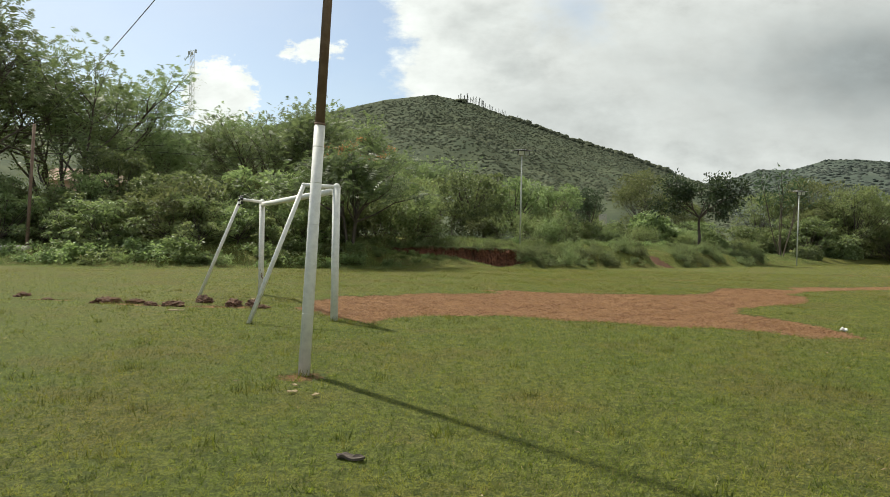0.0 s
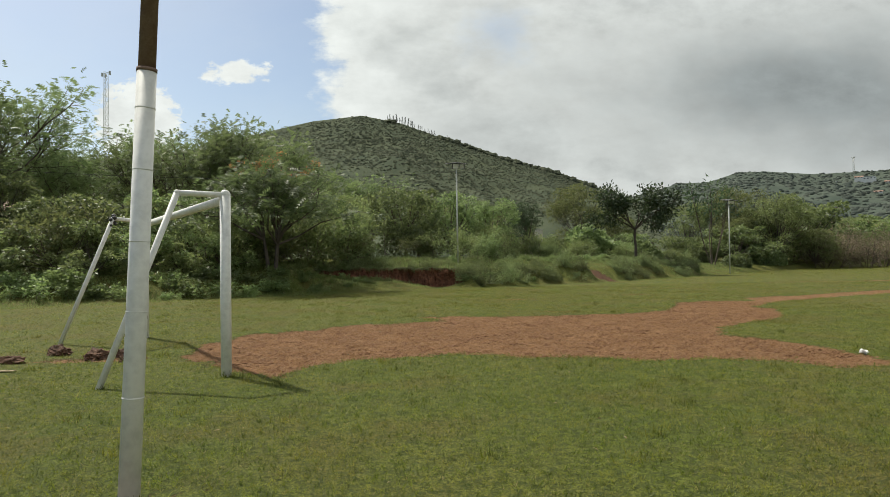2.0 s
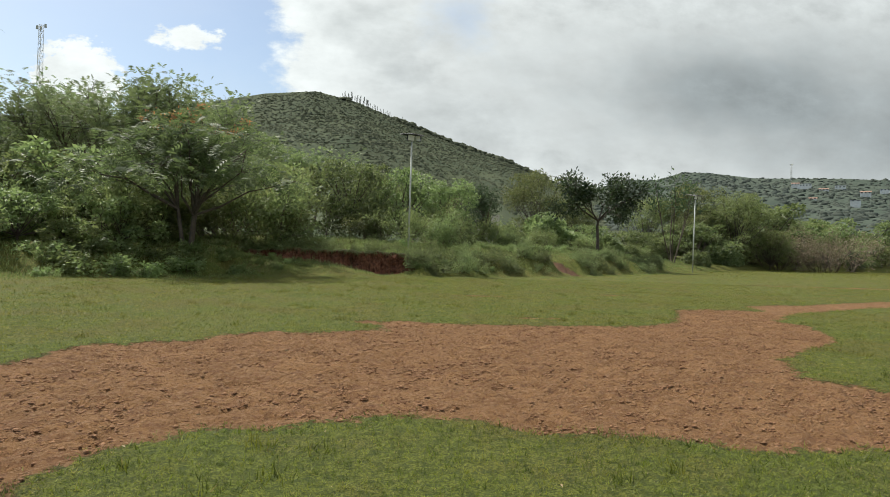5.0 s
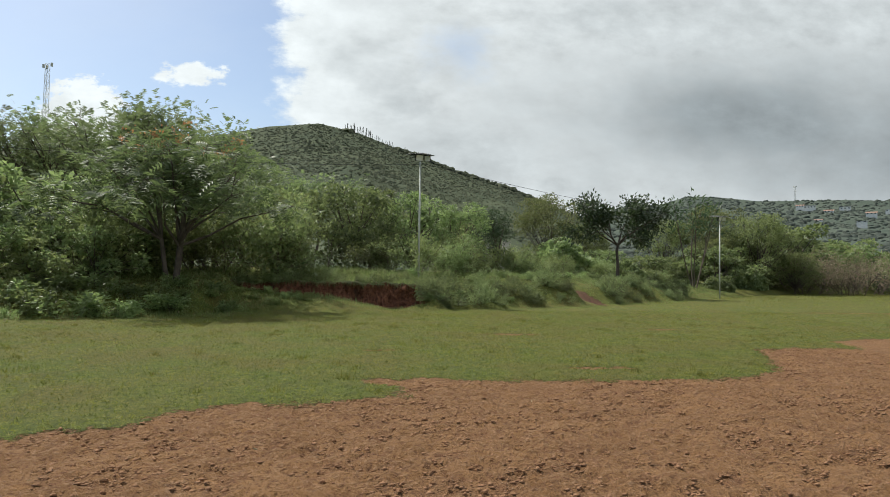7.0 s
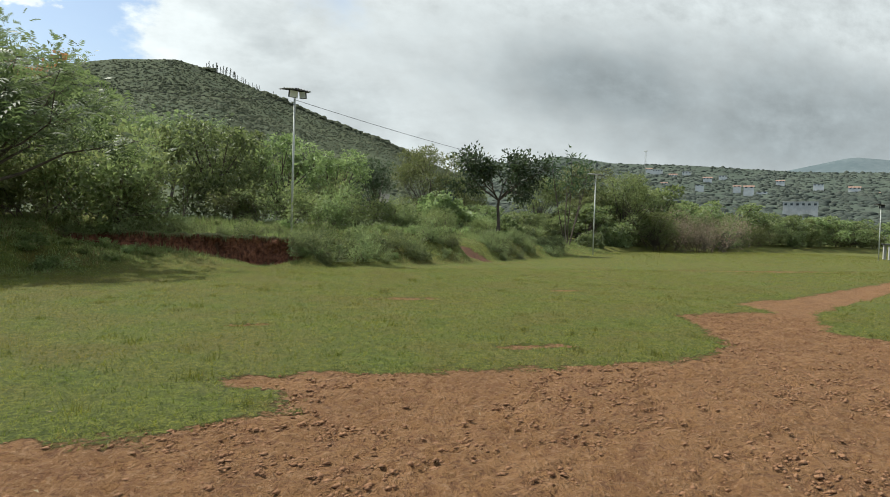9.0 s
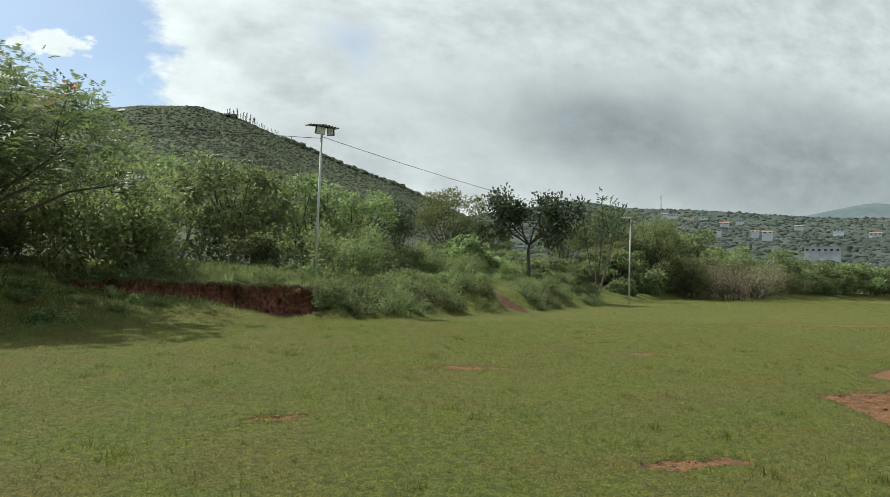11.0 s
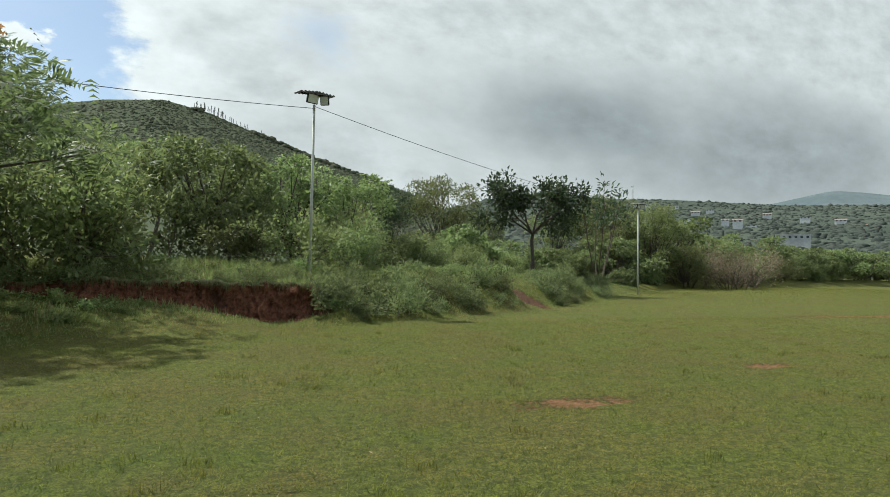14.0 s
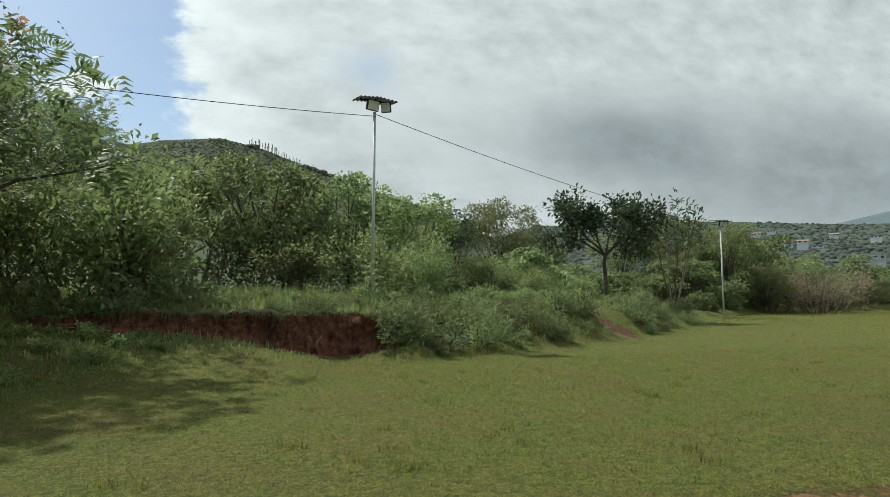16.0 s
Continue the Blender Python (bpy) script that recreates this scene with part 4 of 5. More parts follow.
def make_lobed_tree(seed, h, wide, mat, lobes, leaves, size, stem=0.12, width=0.55, bottom=0.12):
    """A tree whose crown is many leafy heads on forking limbs, with gaps between them."""
    rng = np.random.default_rng(seed)
    segs, cs, ds = [], [], []
    fork = np.array((0.05, 0, h * (bottom + 0.06)))
    segs.append((np.array((0, 0, -0.3)), fork, stem, stem * 0.8))
    for k in range(lobes):
        a, f = rng.uniform(0, 6.28), rng.random() ** 0.5
        z = h * (bottom + (0.90 - bottom) * rng.random() ** 0.75)
        prof = math.sqrt(max(0.05, 1 - ((z / h - 0.45) / 0.62) ** 2))
        c = np.array((math.cos(a) * wide * f * prof, math.sin(a) * wide * f * prof, z))
        r = h * rng.uniform(0.085, 0.14)
        mid = (fork + c) / 2 + rng.normal(size=3) * 0.12
        segs += [(fork, mid, stem * 0.45, stem * 0.3), (mid, c, stem * 0.3, 0.012)]
        n = leaves // lobes
        d = unit(rng.normal(size=(n, 3)) + (0, 0, 0.6))
        lump = rng.uniform(0.55, 1.08, (n, 1)) * (1 + 0.25 * np.sin(d[:, :1] * 5 + a * 3) * np.sin(d[:, 1:2] * 6 + a))
        cs.append(c + d * r * lump * (1.1, 1.1, 0.85))
        ds.append(unit(d * 0.8 + rng.normal(size=(n, 3)) * 0.55 + (0, 0, -0.25)))
        for _ in range(4):
            e = c + unit(rng.normal(size=3) + (0, 0, 0.4)) * r
            segs.append((c, e, 0.014, 0.006))
    v, t = leaf_arrays(rng, np.concatenate(cs), np.concatenate(ds), size, width)
    v[:, 2] = np.maximum(v[:, 2], 0.0)
    return limb_mesh("trunk", segs, M_BARK, 5), mesh_np("crown", v, t, mat)


def make_sapling_tree():
    rng = np.random.default_rng(8)
    segs, tips = [], []
    o = dict(wig=0.07, up=0.10, kids=1, keep=1.0, spread=0.45, short=0.55, first=1)
    for k in range(5):
        a = k * 1.3
        grow(rng, (0.1 * math.cos(a), 0.1 * math.sin(a), -0.2), np.array((0.33 * math.cos(a), 0.33 * math.sin(a), 1.0)), 4.3 + rng.uniform(-0.8, 0.8), 0.055, 1, o, segs, tips)
    ends = [t for t in tips if t[0][2] > 4.5]
    v, t = foliage(rng, ends, 420, 0.6, 0.46, 0.32, "leaf")
    return limb_mesh("trunk", segs, M_TWIG, 6), mesh_np("crown", v, t, M_DARK)


def make_thicket(seed, h, mat, n, size, width, kind, stems=9, scatter=0.5, depth=2):
    rng = np.random.default_rng(seed)
    segs, tips = [], []
    o = dict(wig=0.2, up=0.05, kids=2, keep=0.8, spread=0.7, short=0.6, first=0)
    for k in range(stems):
        a = rng.uniform(0, 6.28)
        rr = h * 0.28 * rng.random()
        grow(rng, (rr * math.cos(a), rr * math.sin(a), -0.15), np.array((0.55 * math.cos(a), 0.55 * math.sin(a), 1.0)), h * 0.45 * rng.uniform(0.7, 1.1), h * 0.008, depth, o, segs, tips)
    zmax = max(t[0][2] for t in tips)
    k = h / (zmax + scatter * 0.4)
    segs = [(p * k, q * k, a * k, b * k) for p, q, a, b in segs]
    tips = [(p * k, d) for p, d in tips]
    v, t = foliage(rng, tips, n, scatter, size, width, kind)
    v[:, 2] = np.maximum(v[:, 2], -0.05)
    return limb_mesh("stem", stoutest(segs, 0.3), M_TWIG, 3), mesh_np("foliage", v, t, mat)


def make_vine_mound(seed):
    """A smothered shrub: vine leaves lying over a lumpy heap."""
    rng = np.random.default_rng(seed)
    segs, tips = [], []
    o = dict(wig=0.25, up=-0.02, kids=2, keep=0.8, spread=0.8, short=0.6, first=0)
    for k in range(6):
        a = k * 1.05
        grow(rng, (0, 0, -0.1), np.array((0.6 * math.cos(a), 0.6 * math.sin(a), 0.8)), 1.1, 0.03, 2, o, segs, tips)
    n = 3600
    d = unit(rng.normal(size=(n, 3)))
    d[:, 2] = np.abs(d[:, 2])
    lump = 1 + 0.22 * wavy(d[:, 0] * 3, d[:, 1] * 3 + d[:, 2] * 2, 1.7, seed) + 0.1 * wavy(d[:, 0] * 6, d[:, 2] * 6, 2.0, seed)
    c = d * (1.9, 1.6, 2.0) * lump[:, None] * rng.uniform(0.88, 1.02, (n, 1))
    v, t = leaf_arrays(rng, c, unit(d * 0.5 + (0, 0, -0.6) + rng.normal(size=(n, 3)) * 0.5), 0.22, 0.75)
    return limb_mesh("stem", stoutest(segs, 0.15), M_TWIG, 4), mesh_np("foliage", v, t, M_BROAD)


PROTO = {}
for s_ in range(3):
    PROTO["tall", s_] = plant("feathery_tree", "tall", "tall light green feathery-leaved tree behind the bank", "tree", "feathery trees", *make_feathery_tree(31 + s_))
for s_ in range(2):
    PROTO["olive", s_] = plant("olive_tree", "olive", "spreading olive-green fine-leaved tree beyond the bank", "tree", "olive trees", *make_lobed_tree(41 + s_, 7.6, 3.6, M_OLIVE, 46, 9000, 0.25, 0.10, 0.38, 0.08))
for s_ in range(3):
    PROTO["broad", s_] = plant("broadleaf_tree", "broad", "bushy broad-leaved green tree on the bank", "tree", "broadleaf trees", *make_lobed_tree(51 + s_, 5.6, 2.3, (M_BROAD, M_BROAD, M_OLIVE)[s_], 34, 6000, 0.21))
PROTO["darkbroad", 0] = plant("dark_tree", "broad", "dark green dense tree behind the bank", "tree", "broadleaf trees", *make_lobed_tree(57, 7.5, 2.6, M_DARK, 36, 7600, 0.23))
PROTO["round", 0] = plant("shade_tree", "round", "small dark-leaved tree with clear trunk on the bank", "tree", "", *make_round_tree())
tr_, cr_, fl_ = make_flame_tree()
PROTO["flame", 0] = plant("flame_tree", "flame", "flat-topped feathery tree with orange flowers on the bank", "tree", "", tr_, cr_, [("flowers", fl_, "orange flower clusters")])
PROTO["sapling", 0] = plant("slender_tree", "sapling", "thin-stemmed sparse tree with tufts of large leaves", "tree", "", *make_sapling_tree())
for s_ in range(2):
    PROTO["thicket", s_] = plant("thicket_shrub", "thicket", "tangled green shrub with thin stems on the bank", "shrub", "thicket shrubs", *make_thicket(61 + s_, 3.2, (M_OLIVE, M_BROAD)[s_], 2700, 0.18, 0.5, "leaf", 5, 0.36), trunk_name="stem", crown_name="foliage")
for s_ in range(2):
    PROTO["hedge", s_] = plant("hedge_shrub", "hedge", "dense leafy green shrub beyond the field edge", "shrub", "hedge shrubs", *make_lobed_tree(151 + s_, 3.4, 2.4, (M_BROAD, M_OLIVE)[s_], 26, 3000, 0.21, 0.06, 0.55, 0.05), trunk_name="stem", crown_name="foliage")
    PROTO["low", s_] = plant("low_shrub", "low", "low leafy green shrub on the bank slope", "shrub", "low shrubs", *make_thicket(71 + s_, 1.15, (M_VINE, M_WEED)[s_], 800, 0.18, 0.6, "leaf", 7, 0.24, 1), trunk_name="stem", crown_name="foliage")
PROTO["pink", 0] = plant("dry_shrub", "pink", "half-bare shrub with brownish pink dry leaves", "shrub", "dry shrubs", *make_thicket(81, 4.6, M_PINK, 2600, 0.16, 0.5, "leaf", 12, 0.55), trunk_name="stem", crown_name="foliage")
for s_ in range(2):
    PROTO["vine", s_] = plant("vine_mound", "vine", "dark shrub smothered by green climbing vines", "shrub", "vine mounds", *make_vine_mound(91 + s_), trunk_name="stem", crown_name="foliage")
for s_ in range(2):
    PROTO["weed", s_] = plant("weed_tussock", "weed", "rounded grey-green weed tussock on the bank", "weed", "weed tussocks", *make_thicket(101 + s_, 0.62, M_GREYWEED, 900, 0.105, 0.30, "leaf", 7, 0.15, 1), trunk_name="stem", crown_name="foliage")
used = set()


def put(kind, k, x, y, scale=1.0, turn=0.0, sz=1.0, dz=0.0, label=""):
    key = (kind, k)
    z = float(ground_z(x, y)) - 0.04 + dz
    m = pose(x, y, z, 0, 0, turn) @ Matrix.Diagonal((scale, scale, scale * sz, 1))
    if key in used:
        ob = copy_thing(PROTO[key], m)
    else:
        ob = PROTO[key]
        ob.matrix_world = m
        used.add(key)
    if label:
        tagged(ob, label)
    return ob


put("flame", 0, -7.0, 34.9, 1.1, 40, 1.14)
put("round", 0, 19.1, 54.7, 1.12, 0, 1.02)
put("sapling", 0, 30, 63, 1.12, 20)
prng = random.Random(7)


def row(items):
    for kind, k, x, y, s in items:
        put(kind, k, x, y, s, prng.uniform(0, 360), prng.uniform(0.92, 1.08))


# tall trees on the skyline at the far side of the bushes
row([("tall", 0, -29, 35, 1.25), ("tall", 1, -34, 41, 1.35), ("tall", 2, -27.5, 41, 1.02), ("tall", 0, -29.5, 46, 0.9), ("tall", 1, -26, 50, 0.6),
     ("tall", 1, -29, 69, 0.9), ("tall", 0, -23.5, 69, 0.9), ("tall", 2, -18, 70, 1.28), ("tall", 1, -12.8, 66, 0.72),
     ("tall", 0, -21, 57, 0.72), ("tall", 2, -9, 64, 0.82), ("tall", 1, -17, 52, 0.74), ("tall", 0, -4.5, 62, 0.62), ("tall", 2, -30, 56, 0.85), 
     ("tall", 1, -13, 54, 0.7), ("tall", 2, -8, 56, 0.54), ("tall", 0, -35, 50, 1.0)])
# broad-leaved trees along the bank top
row([("broad", 0, -0.4, 45.5, 0.95), ("broad", 1, 3.0, 47.5, 0.92), ("broad", 2, -3.8, 45, 0.8), ("broad", 0, 6.0, 49.5, 0.95), ("darkbroad", 0, 9.8, 55, 0.6),
     ("broad", 1, -11.5, 41, 0.85), ("broad", 2, -14.5, 39, 0.85), ("broad", 0, -18.5, 36.5, 0.85), ("broad", 1, -23, 36, 0.8), ("broad", 2, -9, 45, 0.95),
     ("darkbroad", 0, -13, 47, 0.7), ("broad", 0, -5.5, 51, 1.05), ("broad", 2, 7.5, 58, 1.0), ("darkbroad", 0, -20, 42, 0.75), ("broad", 1, -27, 33.5, 0.7),
     ("broad", 2, -16, 43.5, 1.0), ("broad", 1, 0.5, 53, 1.05), ("darkbroad", 0, 4.0, 56, 0.72), ("broad", 0, -23, 39.5, 1.1)])
# olive trees to the right and beyond
row([("olive", 0, 20.0, 74, 1.08), ("olive", 1, 24.0, 76, 0.85), ("olive", 1, 37, 72, 0.82), ("olive", 0, 41.5, 71, 0.9), ("olive", 1, 46, 71, 0.78), ("olive", 0, 34, 77, 0.8),
     ("olive", 1, 13.5, 78, 0.7), ("olive", 0, 51, 80, 0.75), ("olive", 1, 28, 84, 0.7), ("olive", 0, 39, 75, 0.95), ("olive", 1, 4, 66, 0.8), ("olive", 0, 62, 88, 0.7), ("olive", 1, 72, 92, 0.7)])
# shrubs behind the far edge of the field
row([("pink", 0, 52, 71, 1.25), ("pink", 0, 56.5, 74, 1.2), ("pink", 0, 48.5, 73, 1.1), ("darkbroad", 0, 63, 78, 0.6), ("broad", 1, 68, 81, 0.75), ("broad", 0, 60, 80, 0.8),
     ("broad", 2, 76, 86, 0.8), ("thicket", 0, 73, 84, 1.1), ("broad", 1, 84, 89, 0.8), ("broad", 0, 92, 92, 0.8), ("thicket", 1, 88, 88, 1.1), ("broad", 2, 100, 94, 0.8),
     ("thicket", 0, 80, 87, 1.2), ("thicket", 1, 65, 80, 1.0), ("thicket", 0, 95, 93, 1.3), ("broad", 1, 110, 98, 0.8), ("broad", 0, 122, 104, 0.8), ("darkbroad", 0, 105, 99, 0.6)])
row([("vine", 0, 16.6, 60, 1.35), ("vine", 1, 20.2, 61, 0.9), ("vine", 0, 13.5, 61, 0.7), ("vine", 1, 24, 60, 0.7), ("vine", 0, 21.5, 58.5, 0.55), ("vine", 1, 33, 64, 0.8), ("vine", 0, 39, 69, 0.8)])
for i_ in range(34):
    x_ = 36 + i_ * 3.0 + prng.uniform(-1, 1)
    y_ = float(np.interp(x_, FOOT_X, FOOT_Y)) + prng.uniform(4.5, 9.0)
    put("hedge", i_ % 2, x_, y_, prng.uniform(1.15, 1.75) if x_ < 72 else prng.uniform(1.1, 1.5), prng.uniform(0, 360), prng.uniform(0.8, 1.1))
for i_ in range(18):
    put("hedge", i_ % 2, 70 + i_ * 1.9 + prng.uniform(-2, 2), 50 + i_ * 1.6 + prng.uniform(-2, 2), prng.uniform(1.1, 1.7), prng.uniform(0, 360), prng.uniform(0.8, 1.1))
for i_ in range(10):
    x_ = -31 + i_ * 2.4 + prng.uniform(-0.6, 0.6)
    y_ = float(np.interp(x_, FOOT_X, FOOT_Y)) + prng.uniform(7.0, 12.0)
    put("hedge", i_ % 2, x_, y_, prng.uniform(0.7, 1.0), prng.uniform(0, 360), prng.uniform(0.85, 1.1))
# thickets standing on the bank between the trees
for i_ in range(31):
    x_ = -32 + i_ * 2.15 + prng.uniform(-0.6, 0.6)
    y_ = float(np.interp(x_, FOOT_X, FOOT_Y)) + prng.uniform(6.0, 9.5)
    if 11 < x_ < 30:
        continue
    put("thicket", i_ % 2, x_, y_, prng.uniform(0.7, 1.15) * (0.7 if x_ > 3 else 1.0), prng.uniform(0, 360), prng.uniform(0.85, 1.1))
for i_ in range(16):
    x_ = 10 + i_ * 1.6 + prng.uniform(-0.6, 0.6)
    y_ = float(np.interp(x_, FOOT_X, FOOT_Y)) + prng.uniform(9, 14)
    put("thicket", i_ % 2, x_, y_, prng.uniform(0.4, 0.75), prng.uniform(0, 360), 0.85)
for x_, y_, s_ in ((-9.6, 38.2, 0.8), (-6.0, 38.8, 0.75), (-4.6, 39.6, 0.8), (-11.5, 37.4, 0.85), (-3.0, 41.0, 0.8), (-7.8, 40.5, 0.95), (1.2, 43.0, 0.6), (4.4, 45.0, 0.6)):
    put("thicket", prng.randrange(2), x_, y_, s_, prng.uniform(0, 360))
# undergrowth filling the space behind the lone tree
for i_ in range(26):
    x_ = 9 + i_ * 1.15 + prng.uniform(-0.5, 0.5)
    put("hedge", i_ % 2, x_, 64.5 + 0.2 * (x_ - 9) + prng.uniform(0, 8), prng.uniform(0.6, 0.95), prng.uniform(0, 360), prng.uniform(0.7, 1.0))
# light creepers between the lamp and the lone tree
for i_ in range(26):
    x_ = 7 + i_ * 0.6 + prng.uniform(-0.5, 0.5)
    f_ = float(np.interp(x_, FOOT_X, FOOT_Y))
    put("low", 0, x_, f_ + prng.uniform(4.5, 9.0), prng.uniform(0.5, 0.85), prng.uniform(0, 360), prng.uniform(0.6, 0.85))
# sunlit shrubs before the trees
for i_ in range(13):
    x_ = -25 + i_ * 1.55 + prng.uniform(-0.4, 0.4)
    f_ = float(np.interp(x_, FOOT_X, FOOT_Y))
    if abs(x_ + 7) > 1.5:
        put("hedge", i_ % 2, x_, f_ + prng.uniform(4.0, 5.6), prng.uniform(0.42, 0.66), prng.uniform(0, 360), prng.uniform(0.85, 1.1))
# low shrubs on the slope and lip
for i_ in range(20):
    x_ = -29 + i_ * 1.2 + prng.uniform(-0.4, 0.4)
    f_ = float(np.interp(x_, FOOT_X, FOOT_Y))
    put("low", i_ % 2, x_, f_ + prng.uniform(0.5, 4.6), prng.uniform(0.5, 1.0), prng.uniform(0, 360), prng.uniform(0.8, 1.1))
for x_, y_, s_ in ((-8.7, 31.4, 1.5), (-7.4, 30.6, 1.1), (-9.9, 30.4, 1.2), (-10.6, 30.9, 1.3), (-18.8, 27.6, 1.3), (-17.4, 27.6, 1.4), (-16, 27.8, 1.3), (-14.7, 28.2, 1.35), (-13.4, 28.9, 1.2),
                   (-6.0, 32.3, 0.9), (-4.4, 33.4, 0.8), (-3.2, 34.6, 0.7), (-5.4, 34.0, 1.0), (-2.2, 35.6, 0.55)):
    put("low", prng.randrange(2), x_, y_, s_ * 0.8, prng.uniform(0, 360), prng.uniform(0.85, 1.1))
for i_ in range(18):
    x_ = -21 + i_ * 0.85 + prng.uniform(-0.4, 0.4)
    f_ = float(np.interp(x_, FOOT_X, FOOT_Y))
    put("low", 0, x_, f_ + prng.uniform(0.6, 3.4), prng.uniform(0.8, 1.35), prng.uniform(0, 360), prng.uniform(0.75, 1.0))
for i_ in range(30):
    x_ = -3.5 + i_ * 1.05 + prng.uniform(-0.4, 0.4)
    f_ = float(np.interp(x_, FOOT_X, FOOT_Y))
    put("low", i_ % 2, x_, f_ + prng.uniform(3.0, 6.5), prng.uniform(0.4, 0.8), prng.uniform(0, 360), prng.uniform(0.8, 1.1))
for i_ in range(76):
    x_ = 2.9 + i_ * 0.317 + prng.uniform(-0.3, 0.3)
    f_ = float(np.interp(x_, FOOT_X, FOOT_Y))
    if abs(x_ - 12.2) < 1.3 or x_ > 24.3:
        continue
    put("weed", i_ % 2, x_, f_ + 0.5 + 2.9 * prng.random(), prng.uniform(0.65, 1.4), prng.uniform(0, 360), prng.uniform(0.9, 1.25))
for x_, y_, s_ in ((4.3, 37.9, 0.5), (6.9, 38.8, 0.42), (10.2, 40.9, 0.5), (8.4, 40.6, 0.45), (15.4, 45.2, 0.5), (18.2, 48.2, 0.45), (5.6, 38.6, 0.55), (20.5, 50.4, 0.5)):
    put("low", 0, x_, y_, s_, prng.uniform(0, 360), 0.9)
for i_ in range(30):
    x_ = -5.5 + i_ * 0.3 + prng.uniform(-0.2, 0.2)
    put("weed", i_ % 2, x_, float(cut_line(np.array(x_))) + prng.uniform(0.38, 2.2), prng.uniform(0.5, 1.0), prng.uniform(0, 360), prng.uniform(0.7, 1.0))

for x_, y_, s_ in ((2.9, 36.5, 0.9), (3.25, 36.7, 1.1), (2.75, 36.8, 0.8), (3.6, 36.5, 0.9), (3.0, 37.0, 1.1)):
    put("weed", 0, x_, y_, s_, prng.uniform(0, 360))
for x_, y_, s_ in ((2.5, 36.15, 0.34), (2.85, 36.3, 0.45), (3.25, 36.35, 0.5), (3.7, 36.6, 0.5), (2.95, 36.75, 0.5), (-6.2, 33.2, 0.75), (-5.3, 34.6, 0.7), (-4.6, 33.9, 0.6),
                   (-4.1, 35.2, 0.6), (-3.3, 34.9, 0.5), (-5.8, 35.6, 0.8), (-4.9, 35.9, 0.7), (-2.7, 35.7, 0.45), (-6.8, 34.2, 0.8), (-3.9, 36.2, 0.5)):
    put("low", prng.randrange(2), x_, y_, s_, prng.uniform(0, 360), 0.9)
for x_, y_, s_ in ((-1.9, 36.3, 0.5), (-2.6, 36.4, 0.55), (-0.7, 36.5, 0.35), (-3.5, 36.0, 0.6)):
    put("low", 1, x_, y_, s_, prng.uniform(0, 360))

# ---- grass ----


def blades(name, rng, x, y, height, width, mat, label, lean=0.5, dz=0.0, least=0.0):
    n = len(x)
    z = ground_z(x, y) + 0.02 * wavy(x, y, 1.1, 3.0) + dz
    a = rng.uniform(0, 6.283, n)
    tilt = rng.uniform(least, lean, n)
    b = rng.uniform(0, 6.283, n)
    base = np.stack([x, y, z - 0.01], 1)
    side = np.stack([np.cos(a), np.sin(a), np.zeros(n)], 1) * (width * rng.uniform(0.6, 1.3, n))[:, None] / 2
    tip = base + np.stack([np.cos(b) * np.sin(tilt), np.sin(b) * np.sin(tilt), np.cos(tilt)], 1) * height[:, None]
    v = np.stack([base - side, base + side, tip], 1).reshape(-1, 3)
    return tagged(new(name, mesh_np(name, v, np.arange(3 * n).reshape(-1, 3), mat)), label, "grass", kind="stuff")


